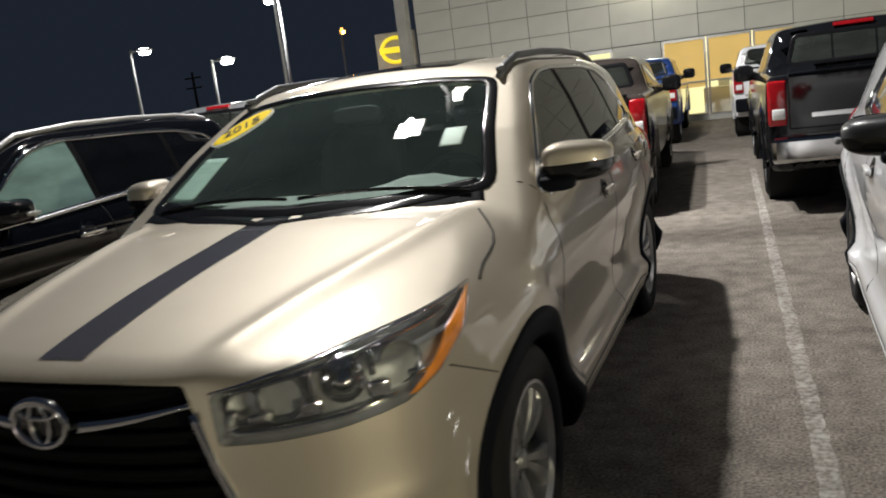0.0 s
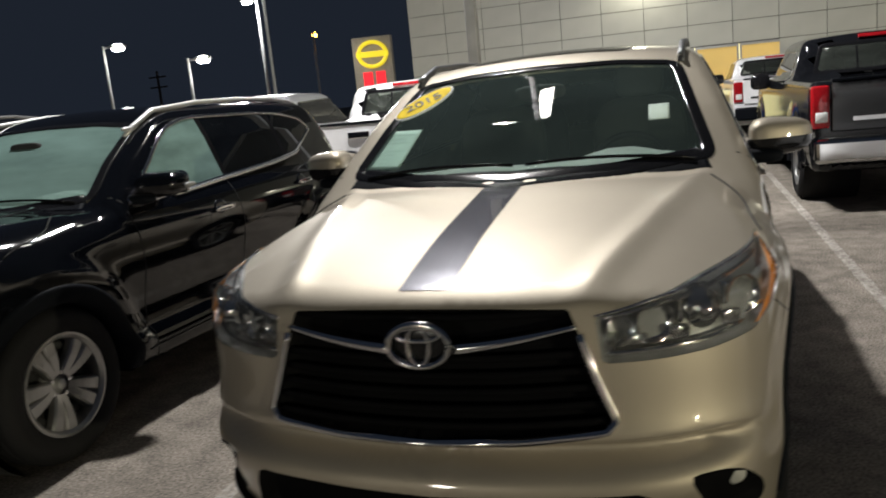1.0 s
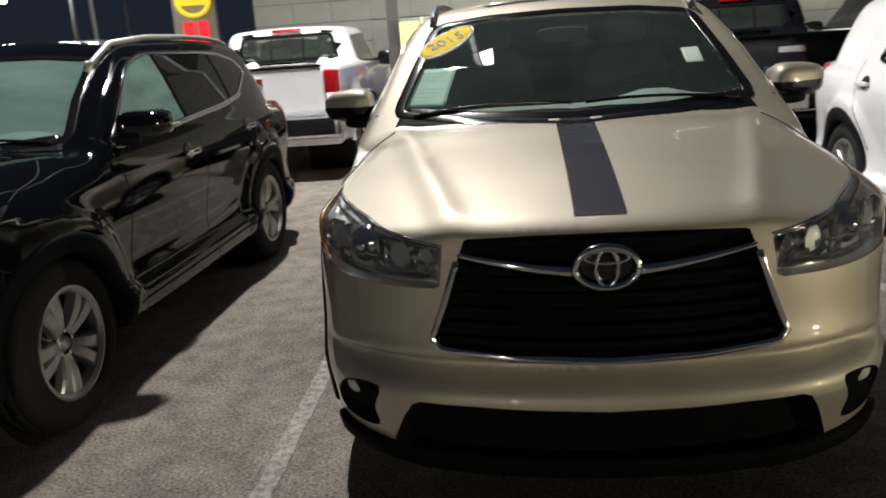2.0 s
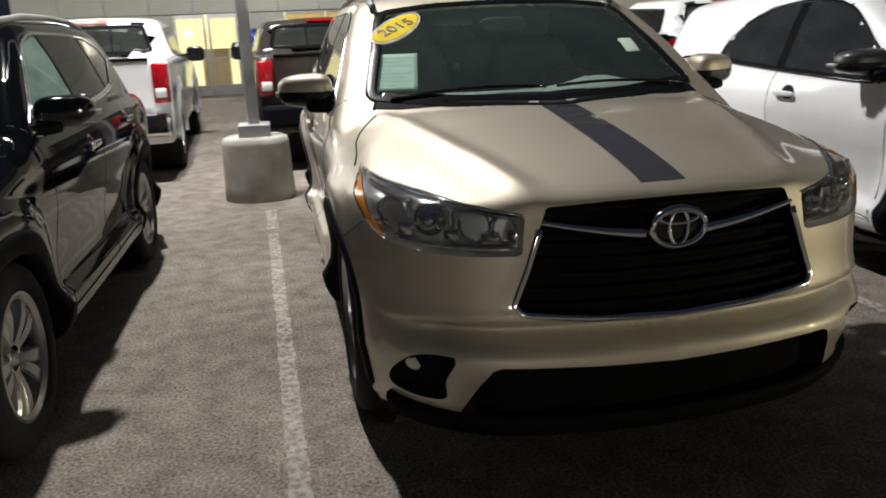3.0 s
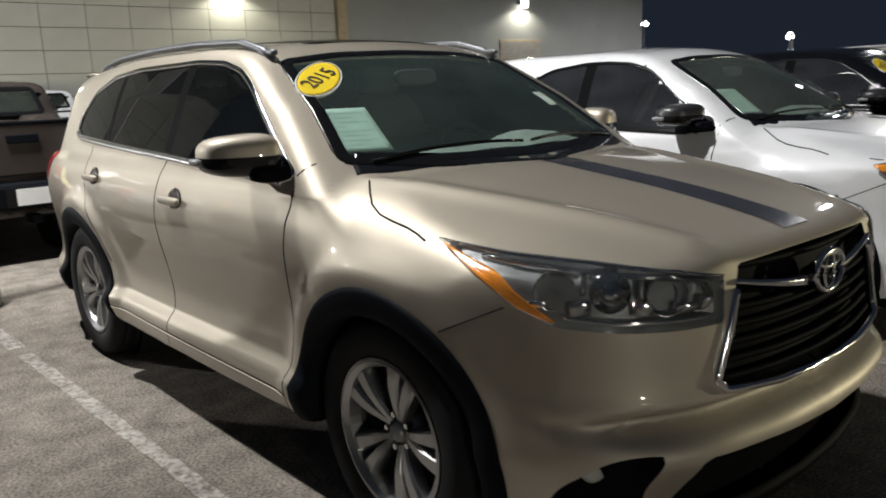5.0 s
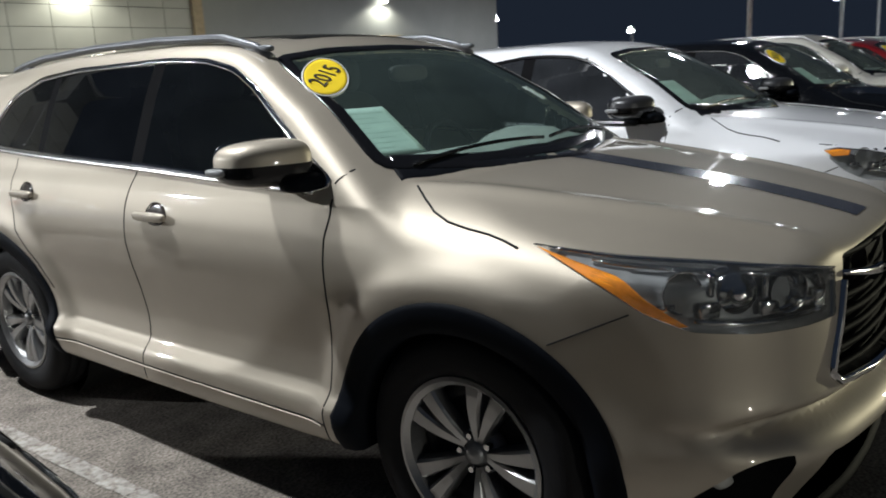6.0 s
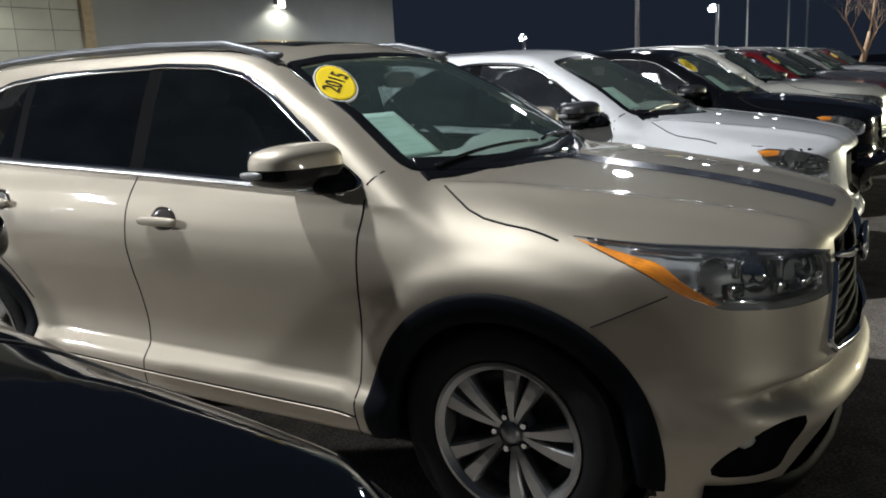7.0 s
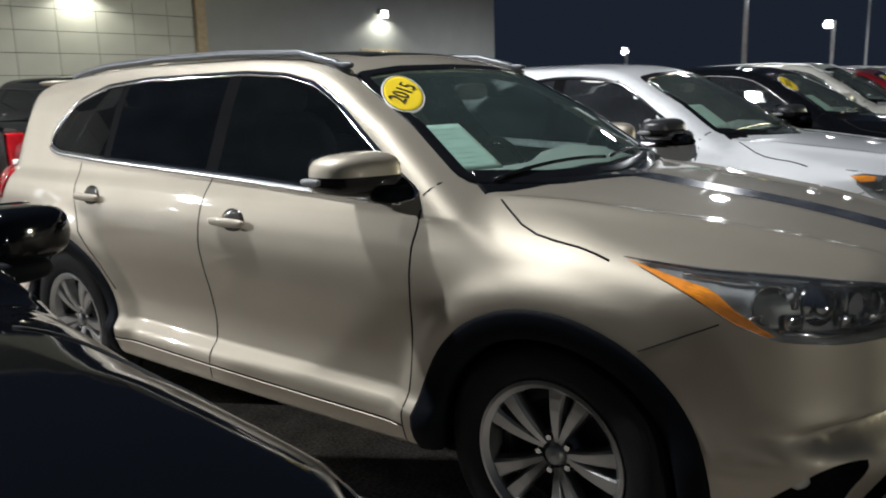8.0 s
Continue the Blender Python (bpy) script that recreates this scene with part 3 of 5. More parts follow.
def street_lamp(x, y, h, head_dir, glow=None, name="street_lamp", label="tall steel lot lamp with a lit flat head", r=0.07, base=True, heads=1):
    glow = glow or LAMP_FAR
    ob = empty(name, pose(x, y, 0, 0, 0, head_dir))
    tagged(ob, label, "lamp post", "lot lamps")
    bm = cyl(bmesh.new(), r * 1.25, r, 0.0, h, 16)
    part("pole", bm, GREY_STEEL, ob, smooth=True)
    if base:
        part("base_plate", boxed(-r * 2.2, r * 2.2, -r * 2.2, r * 2.2, 0, 0.04, bevel=0.005), GREY_STEEL, ob)
    for k in range(heads):
        s = 1 if k == 0 else -1
        arm = part("arm", boxed(-0.03, 0.03, min(0, s * 0.5), max(0, s * 0.5), h - 0.12, h - 0.04), GREY_STEEL, ob)
        head = part("lamp_head", boxed(-0.19, 0.19, s * 0.75 - 0.38, s * 0.75 + 0.38, h - 0.12, h + 0.0, bevel=0.03), GREY_STEEL, ob)
        # oversized glowing bowl: the lamp's bloom put into its shape
        bowl = superquad((0.17, 0.30, 0.17), 0.6, 18, 10)
        part("diffuser", moved(bowl, 0, s * 0.75, h - 0.125), glow, head, "glowing diffuser", True)
    return ob


def near_post():
    ob = empty("lamp_post", pose(-1.36, 5.62, 0))
    tagged(ob, "grey square steel lamp post on a round concrete base", "lamp post", "lot lamps")
    v, f = [], []
    prof = [(0.0, 0.0), (0.33, 0.0), (0.325, 0.1), (0.31, 0.52), (0.30, 0.57), (0.27, 0.585), (0.0, 0.59)]
    seg = 40
    for i in range(seg):
        a = 2 * math.pi * i / seg
        for r, z in prof:
            rr = r * (1 + 0.008 * math.sin(a * 5 + z * 9))
            v.append((rr * math.cos(a), rr * math.sin(a), z))
    n = len(prof)
    for i in range(seg):
        for k in range(n - 1):
            f.append((i * n + k, ((i + 1) % seg) * n + k, ((i + 1) % seg) * n + k + 1, i * n + k + 1))
    part("concrete_base", (v, f), CONCRETE, ob, "stained round concrete footing", smooth=True)
    part("base_cover", boxed(-0.145, 0.145, -0.145, 0.145, 0.58, 0.70, bevel=0.012), GREY_STEEL, ob, "square steel base cover")
    part("pole", boxed(-0.052, 0.052, -0.052, 0.052, 0.6, 8.1, bevel=0.012), GREY_STEEL, ob)
    # the second head, towards +y, is unseen and added to hold that fill
    for x0, x1, y0, y1, ax0, ax1, ay0, ay1 in ((-1.18, -0.50, -0.37, 0.03, -0.55, -0.05, -0.20, -0.14), (-0.2, 0.2, 0.20, 0.88, -0.03, 0.03, 0.05, 0.25)):
        part("arm", boxed(ax0, ax1, ay0, ay1, 8.0, 8.06), GREY_STEEL, ob)
        head = part("lamp_head", boxed(x0, x1, y0, y1, 7.985, 8.09, bevel=0.03), GREY_STEEL, ob)
        part("diffuser", boxed(x0 + 0.04, x1 - 0.04, y0 + 0.04, y1 - 0.04, 7.965, 7.984), LAMP_GLOW, head, "glowing diffuser")


def dealer_sign():
    ob = empty("pylon_sign", pose(-16.9, 40.0, 0, 0, 0, 12))
    tagged(ob, "dealer pylon sign with a lit yellow ring and red panel", "sign")
    part("pylon", boxed(-1.1, 1.1, -0.25, 0.25, 0, 5.1, bevel=0.04), SIGN_FACE, ob)
    pts = [(0.78 * math.cos(a), 0, 0.66 * math.sin(a) + 4.15) for a in np.linspace(0, 2 * math.pi, 33)[:-1]]
    v, f = tube(pts, 0.10, 8, True)
    ring = part("ring", (v, f), SIGN_YELLOW, ob, "lit yellow ring")
    ring.location = (0, -0.30, 0)
    part("bar", boxed(-0.9, 0.9, -0.36, -0.26, 4.0, 4.3, bevel=0.02), SIGN_YELLOW, ob)
    for x0, x1 in ((-0.62, -0.1), (0.1, 0.62)):
        part("red_panel", boxed(x0, x1, -0.30, -0.25, 0.5, 3.2, bevel=0.01), SIGN_RED, ob, "lit red panel")


def telegraph_pole():
    ob = empty("utility_pole", pose(-46.7, 60, 0))
    tagged(ob, "dark wooden utility pole with two crossarms", "utility pole")
    part("pole", cyl(bmesh.new(), 0.16, 0.11, 0, 6.2, 10), WOOD_POLE, ob)
    for z in (5.6, 4.7):
        part("crossarm", boxed(-0.9, 0.9, -0.06, 0.06, z, z + 0.14), WOOD_POLE, ob)


def bare_tree(x, y, h, seed):
    rng = random.Random(seed)
    ob = empty("tree", pose(x, y, 0))
    tagged(ob, "bare winter tree with brown twigs lit by lamps", "tree")
    verts, faces = [], []
    tv, tf = [], []

    def limb(p, d, length, r, depth):
        pts, rs = [p], [r]
        q = p.copy()
        dd = d.copy()
        for i in range(4):
            dd = (dd + Vector((rng.uniform(-0.16, 0.16), rng.uniform(-0.16, 0.16), rng.uniform(-0.02, 0.1)))).normalized()
            q = q + dd * length / 4
            pts.append(q.copy()), rs.append(r * (1 - 0.16 * (i + 1)))
        v, f = tube(pts, rs, 5 if depth > 1 else 3)
        store_v, store_f = (tv, tf) if depth == 5 else (verts, faces)
        k = len(store_v)
        store_v.extend(v), store_f.extend(tuple(a + k for a in g) for g in f)
        if depth:
            for _ in range(rng.choice((3, 4, 4))):
                i = rng.choice((2, 3, 4))
                nd = (dd + Vector((rng.uniform(-1, 1), rng.uniform(-1, 1), rng.uniform(-0.1, 0.7))) * 0.75).normalized()
                limb(pts[i], nd, length * rng.uniform(0.55, 0.78), rs[i] * 0.6, depth - 1)

    limb(Vector((0, 0, 0)), Vector((0, 0, 1)), h * 0.30, h * 0.028, 5)
    part("trunk", (tv, tf), BARK, ob, smooth=True)
    part("crown", (verts, faces), BARK, ob, "bare twigs")


ground()
for sx, sl in ((-1.165, -0.021), (1.855, -0.036), (-4.1, -0.03), (4.65, -0.036), (7.45, -0.036), (10.2, -0.036), (13.0, -0.036)):
    at_y = lambda y: sx + sl * y
    end = 4.05 if sx == -1.165 else 10.4
    line_mark("parking_line", at_y(0.1), 0.1, at_y(end), end, 0.078, "worn white parking line on the asphalt")
    line_mark("parking_line", at_y(end + 0.16), end + 0.16, at_y(4.95), 4.95, 0.09, "short worn dash of a parking line") if sx == -1.165 else None
wall()
windows()
for wx in (-0.85, 8.6, 20.6):
    wall_lamp(wx)
near_post()
street_lamp(-20.6, 34.6, 7.3, 70, label="tall lot lamp with a bright white head")
street_lamp(-13.1, 22.24, 7.0, 148, label="tall steel lot lamp facing the parked cars", r=0.05)
street_lamp(-28.2, 32.0, 5.6, -70)
street_lamp(-23.3, 32.0, 4.5, -70)
street_lamp(-25.5, 50.0, 6.8, 20, LAMP_ORANGE, label="distant street lamp glowing orange")
# short unseen posts, added only to carry the two front fills
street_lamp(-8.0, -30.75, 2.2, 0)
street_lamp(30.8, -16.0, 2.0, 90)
street_lamp(25.0, 8.3, 8.1, 180)
street_lamp(40.0, 28.6, 4.9, -60)
street_lamp(40.0, 19.4, 3.5, -60)
street_lamp(40.0, 8.7, 4.25, -60)
street_lamp(66.0, 11.7, 9.0, -30)
street_lamp(72.0, 9.4, 9.0, -30)
street_lamp(80.0, 8.8, 9.0, -30)
dealer_sign()
telegraph_pole()
bare_tree(56.0, 3.0, 9.5, 4)


# ---- vehicles ----
AX_F, AX_R, AX_Z = 0.945, 3.735, 0.375
DIAG_U, DIAG_D = (0.8, 0.6), (-0.6, 0.8, 0.0)


def sym(half):
    """A closed front outline from its +x half, given from the top centre to the bottom centre."""
    return list(half) + [(-x, z) for x, z in reversed(half) if x > 1e-6]


STYLE_A = dict(
    nose=[(0.18, 0.14), (0.28, 0.075), (0.38, 0.03), (0.46, -0.006), (0.52, -0.024), (0.57, -0.012), (0.62, 0.012), (0.67, 0.030), (0.72, 0.036), (0.8, 0.04), (0.9, 0.05), (0.97, 0.065), (1.05, 0.15)],
    hood=[(0.0, 0.985), (0.1, 1.005), (0.25, 1.04), (0.5, 1.088), (0.8, 1.13), (1.1, 1.165), (1.3, 1.175), (2.0, 1.18), (4.9, 1.15)],
    prof=[(0.2, -0.05), (0.28, -0.012), (0.34, 0.012), (0.40, 0.017), (0.43, 0.014), (0.50, -0.033), (0.57, -0.038), (0.70, -0.022), (0.82, 0.0), (0.92, 0.009), (0.99, 0.004), (1.06, -0.012), (1.12, -0.036), (1.2, -0.07), (1.4, -0.14)],
    roof=[(1.4, 1.53), (1.75, 1.605), (2.1, 1.66), (2.6, 1.69), (3.3, 1.69), (4.0, 1.655), (4.7, 1.57)],
    grille=sym([(0.0, 0.972), (0.2, 0.970), (0.388, 0.962), (0.412, 0.90), (0.455, 0.77), (0.497, 0.665), (0.47, 0.648), (0.25, 0.628), (0.0, 0.618)]),
    intake=sym([(0.0, 0.475), (0.40, 0.485), (0.56, 0.487), (0.60, 0.42), (0.65, 0.30), (0.60, 0.25), (0.3, 0.235), (0.0, 0.23)]),
    fog=rounded([(0.855, 0.355), (0.845, 0.43), (0.80, 0.50), (0.745, 0.517), (0.665, 0.514), (0.67, 0.496), (0.70, 0.43), (0.685, 0.345), (0.755, 0.338)], 0.03, 3),
    lamp=[(0.42, 0.945), (0.55, 0.968), (0.75, 0.990), (0.95, 1.008), (1.135, 1.030), (1.06, 0.965), (0.955, 0.885), (0.86, 0.845), (0.70, 0.828), (0.55, 0.822), (0.425, 0.822)],
    dlo=[(1.44, 1.165), (1.52, 1.145), (1.65, 1.15), (1.98, 1.165), (2.5, 1.19), (3.4, 1.225), (3.85, 1.245), (3.98, 1.275), (3.96, 1.36), (3.80, 1.49), (3.55, 1.56), (3.2, 1.585), (2.5, 1.59), (2.25, 1.575), (2.06, 1.535), (1.91, 1.465), (1.765, 1.365), (1.58, 1.245)],
    pillars=((2.515, 2.585), (3.35, 3.41)),
    cab=0.0, crease=0.21, taper=0.0, pinch=0.0, lean=0.52, lean_z=0.945, belt=0.915, tumble=0.40,
)


def field(st):
    def bare(x, y, z):
        fx = np.abs(x)
        w = ip(y, [(0.0, 0.87), (0.5, 0.915), (0.95, 0.93), (1.5, 0.945), (2.4, 0.952), (3.4, 0.945), (3.8, 0.935), (4.4, 0.89), (4.9, 0.80)])
        w = w - st["pinch"] * np.maximum(1.2 - y, 0) ** 2
        side = fx - w - ip(z, st["prof"])
        for ya in (AX_F, AX_R):
            d = np.hypot(y - ya, z - AX_Z)
            side = side - 0.038 / (1 + np.exp(np.clip((d - 0.572) / 0.022, -30, 30))) * np.clip((z - 0.30) / 0.15, 0, 1)
        lean = st["lean"] * np.interp(y, (0.80, 0.95, 1.25, 1.5), (1.0, 0.9, 0.25, 0.0))
        dz = z - st["lean_z"]
        side = side + lean * 0.5 * (dz + np.sqrt(dz * dz + 0.0009))
        bow = ip(fx, [(0, 0), (0.2, 0.008), (0.4, 0.035), (0.5, 0.055), (0.6, 0.09), (0.7, 0.145), (0.8, 0.235), (0.86, 0.33), (0.92, 0.5), (1.0, 0.9)])
        notch = ip(np.clip(z, 0.47, 0.64), [(0.47, 0.0), (0.505, 0.012), (0.54, 0.036), (0.565, 0.068), (0.58, 0.080), (0.592, 0.074), (0.605, 0.040), (0.62, 0.010), (0.64, 0.0)]) * np.clip((0.90 - fx) / 0.20, 0, 1)
        front = (ip(z, st["nose"]) + notch + bow * (1 + 4 * st["pinch"]) - y) * 0.9
        rear = y - ip(z, [(0.2, 4.70), (0.4, 4.82), (0.65, 4.85), (0.75, 4.81), (1.0, 4.79), (1.2, 4.74)]) + 0.35 * fx**4
        bottom = ip(y, [(0.0, 0.20), (0.5, 0.20), (1.3, 0.285), (3.4, 0.285), (4.2, 0.25), (4.85, 0.3)]) - z
        crease = ip(y, [(0.0, 0.40), (0.1, 0.42), (0.6, 0.55), (1.2, 0.70), (1.5, 0.8)])
        over = np.maximum(fx - crease, 0)
        drop = st["crease"] * over + 0.10 * over**2 + 0.022 * (np.minimum(fx, crease) / 0.6) ** 2 - 0.048 * st["crease"] * np.exp(-(((fx - crease) / 0.05) ** 2)) * (y < 1.3)
        top = (z - ip(y, st["hood"]) + np.where(y < 1.5, drop, 0.02 * fx**2)) * 0.96
        low = smax(side, bottom, 0.05)
        low = smax(low, rear, 0.10)
        low = smax(low, top, ip(y, [(0.0, 0.045), (0.8, 0.06), (1.1, 0.12), (1.5, 0.10), (1.8, 0.07), (5.0, 0.06)]))
        low = smax(low, front, 0.04)
        ws = (1.255 + st["cab"] + (z - 1.238) / 0.62 + 0.38 * np.maximum(z - 1.38, 0) + 0.29 * fx**2 - y) * 0.53
        sg = (fx - (st["belt"] - st["tumble"] * np.maximum(z - 1.1, 0) - 0.10 * np.maximum(z - 1.45, 0)) + 0.035 * np.maximum(y - 3.0, 0) ** 2) * 0.94
        rf = z - ip(y, st["roof"]) + 0.10 * fx**2
        rg = (y - ip(z, [(1.0, 4.72 - st["taper"]), (1.3, 4.62 - st["taper"]), (1.6, 4.50 - st["taper"] * 1.6), (1.75, 4.4 - st["taper"] * 1.9)]) + 0.5 * fx**4) * 0.9
        g = smax(ws, sg, 0.05)
        g = smax(g, rg, 0.12)
        g = smax(g, rf, 0.07)
        g = np.maximum(g, 0.95 - z)
        return smin(low, g, 0.022)

    return bare


def wheel_parts(style="double", r=0.385, rim=0.245, w=0.235):
    """Meshes of one wheel, its axle along x, the outer face at +x."""
    h = w / 2
    tyre = lathe([(rim - 0.005, -h + 0.02), (rim + 0.02, -h), (r - 0.05, -h - 0.004), (r - 0.012, -h + 0.03), (r, -h * 0.5), (r - 0.006, -h * 0.46), (r - 0.006, -h * 0.42), (r, -h * 0.38), (r, -0.008), (r - 0.007, -0.004), (r - 0.007, 0.004), (r, 0.008), (r, h * 0.38), (r - 0.006, h * 0.42), (r - 0.006, h * 0.46), (r, h * 0.5), (r - 0.012, h - 0.03), (r - 0.03, h - 0.008), (r - 0.05, h + 0.003), (r - 0.075, h + 0.004), (rim + 0.035, h + 0.002), (rim + 0.02, h - 0.004), (rim - 0.005, h - 0.02)], 56)
    lip = lathe([(rim - 0.03, -h + 0.02), (rim - 0.03, h - 0.06), (rim - 0.022, h - 0.02), (rim - 0.006, h - 0.004), (rim + 0.006, h - 0.006), (rim + 0.006, h - 0.02), (rim - 0.004, h - 0.03), (rim - 0.004, -h + 0.02)], 56)
    drum = lathe([(0.0, 0.0), (0.17, 0.0), (0.17, 0.03), (rim - 0.03, 0.03), (rim - 0.03, -h + 0.03), (0.0, -h + 0.03)], 40)
    spokes = []

    def spoke(a0, a1, r0, r1, w0, w1, x0, x1, t=0.028):
        p0 = np.array((r0 * math.cos(a0), r0 * math.sin(a0)))
        p1 = np.array((r1 * math.cos(a1), r1 * math.sin(a1)))
        d = (p1 - p0) / np.linalg.norm(p1 - p0)
        s = np.array((-d[1], d[0]))
        v = []
        for k in range(6):
            u = k / 5
            c = p0 + (p1 - p0) * u
            ww = w0 + (w1 - w0) * u
            xx = x0 + (x1 - x0) * u + 0.012 * math.sin(math.pi * u)
            for off, dx in ((-0.62, -t), (-0.5, -0.010), (-0.36, 0.0), (0.36, 0.0), (0.5, -0.010), (0.62, -t)):
                q = c + s * ww * off
                v.append((xx + dx, q[0], q[1]))
        f = []
        for k in range(5):
            for j in range(6):
                f.append((k * 6 + j, k * 6 + (j + 1) % 6, k * 6 + 6 + (j + 1) % 6, k * 6 + 6 + j))
        return v, f

    face = h - 0.02
    n = 5
    if style == "double":
        for i in range(n):
            a = 2 * math.pi * i / n + math.pi / 2
            for s in (-1, 1):
                spokes.append(spoke(a + s * 0.13, a + s * 0.205, 0.042, rim - 0.012, 0.020, 0.062, face - 0.03, face - 0.004, 0.045))
    elif style == "broad":
        for i in range(n):
            a = 2 * math.pi * i / n + math.pi / 2
            for s in (-1, 1):
                spokes.append(spoke(a + s * 0.24, a + s * 0.20, 0.05, rim - 0.012, 0.040, 0.074, face - 0.026, face - 0.004, 0.04))
    elif style == "ten":
        for i in range(10):
            a = 2 * math.pi * i / 10
            spokes.append(spoke(a - 0.02, a + 0.06, 0.05, rim - 0.012, 0.05, 0.062 if i % 2 else 0.05, face - 0.035, face - 0.006))
    else:
        for i in range(5):
            a = 2 * math.pi * i / 5 + math.pi / 2
            spokes.append(spoke(a, a, 0.05, rim - 0.012, 0.085, 0.13, face - 0.03, face - 0.006))
    hub = lathe([(0.0, face - 0.014), (0.024, face - 0.016), (0.029, face - 0.022), (0.031, face - 0.034), (0.040, face - 0.036), (0.043, face - 0.05), (0.072, face - 0.052), (0.076, face - 0.09)], 30)
    nuts = []
    for i in range(5):
        a = 2 * math.pi * i / 5 + math.pi / 2 + math.pi / 5
        bm = bmesh.new()
        cyl(bm, 0.0125, 0.010, face - 0.055, face - 0.026, 6, Matrix.Rotation(math.pi / 2, 4, "Y"))
        bmesh.ops.translate(bm, verts=bm.verts, vec=(0, 0.056 * math.cos(a), 0.056 * math.sin(a)))
        nuts.append(from_bm(bm))
    return tyre, merged(lip, *spokes), drum, hub, nuts


WHEEL_MESH = {}


def add_wheel(parent, x, y, z, flip, style, scale=1.0, alloy=None, fine=False, spin=None):
    key = (style, id(alloy))
    if key not in WHEEL_MESH:
        t, s, d, h, n = wheel_parts(style)
        WHEEL_MESH[key] = (mesh_from("tyre", *t, RUBBER), mesh_from("rim", *s, alloy or ALLOY, False), mesh_from("brake_drum", *d, INTERIOR_DARK), mesh_from("hub_cap", *h, HUB), [mesh_from("lug_nut", *k, CHROME, False) for k in n])
    wheel = part("wheel", WHEEL_MESH[key][0], RUBBER, parent)
    wheel.matrix_basis = pose(x, y, z, 0, 0, 180 if flip else 0) @ Matrix.Diagonal((scale, scale, scale, 1)) @ pose(0, 0, 0, 17 + 31 * (y > 2) + 9 * x if spin is None else spin, 0, 0)
    for nm, me in zip(("rim", "brake_drum", "hub_cap"), WHEEL_MESH[key][1:4]):
        part(nm, me, ALLOY, wheel)
    if fine:
        for me in WHEEL_MESH[key][4]:
            part("lug_nut", me, CHROME, wheel)
    return wheel


def split_z(vf, z, above):
    """The faces of a block above or below a height."""
    v = [tuple(p) for p in vf[0]]
    keep = [q for q in vf[1] if (sum(v[i][2] for i in q) / len(q) > z) == above]
    return v, keep


def add_mirror(car, side, paint_mat, st_y=1.63, z=1.235, size=1.0):
    shape = superquad((0.128 * size, 0.12 * size, 0.088 * size), 0.62, 28, 18, shear=0.35, taper=0.22)
    shape = moved(shape, 1.0, st_y, z)
    if side < 0:
        shape = mirrored(shape)
    body = part("wing_mirror", split_z(shape, z - 0.004, True), paint_mat, car, smooth=True)
    part("mirror_shell", split_z(shape, z - 0.004, False), GLOSS_BLACK, body, "black lower shell", smooth=True)
    stalk = superquad((0.10, 0.055, 0.028), 0.6, 16, 10)
    stalk = moved(stalk, 0.905, st_y - 0.10, z - 0.065)
    part("mirror_stalk", mirrored(stalk) if side < 0 else stalk, PLASTIC, body, smooth=True)
    lens = superquad((0.010, 0.045, 0.012), 0.6, 12, 8)
    lens = moved(lens, 1.122, st_y + 0.075, z - 0.016)
    part("turn_signal", mirrored(lens) if side < 0 else lens, HOUSING, body, smooth=True)
    g = superquad((0.105, 0.008, 0.065), 0.5, 16, 10)
    g = moved(g, 0.99, st_y + 0.112, z)
    part("mirror_glass", mirrored(g) if side < 0 else g, CHROME, body, smooth=True)


def both(car, name, vf, material, label="", smooth=True, shell=None):
    a = part(name, vf, material, car, label, smooth, shell)
    b = part(name, mirrored(vf), material, car, label, smooth, shell)
    return a, b


def seat(car, x, y):
    s = part("seat", moved(superquad((0.25, 0.26, 0.09), 0.5), x, y, 0.72), INTERIOR, car, smooth=True)
    b = superquad((0.25, 0.08, 0.36), 0.5)
    b = ([(p[0], p[1] + 0.25 * p[2], p[2]) for p in b[0]], b[1])
    part("seat_back", moved(b, x, y + 0.30, 1.06), INTERIOR, s, smooth=True)
    part("headrest", moved(superquad((0.13, 0.05, 0.09), 0.6), x, y + 0.40, 1.50), INTERIOR, s, smooth=True)


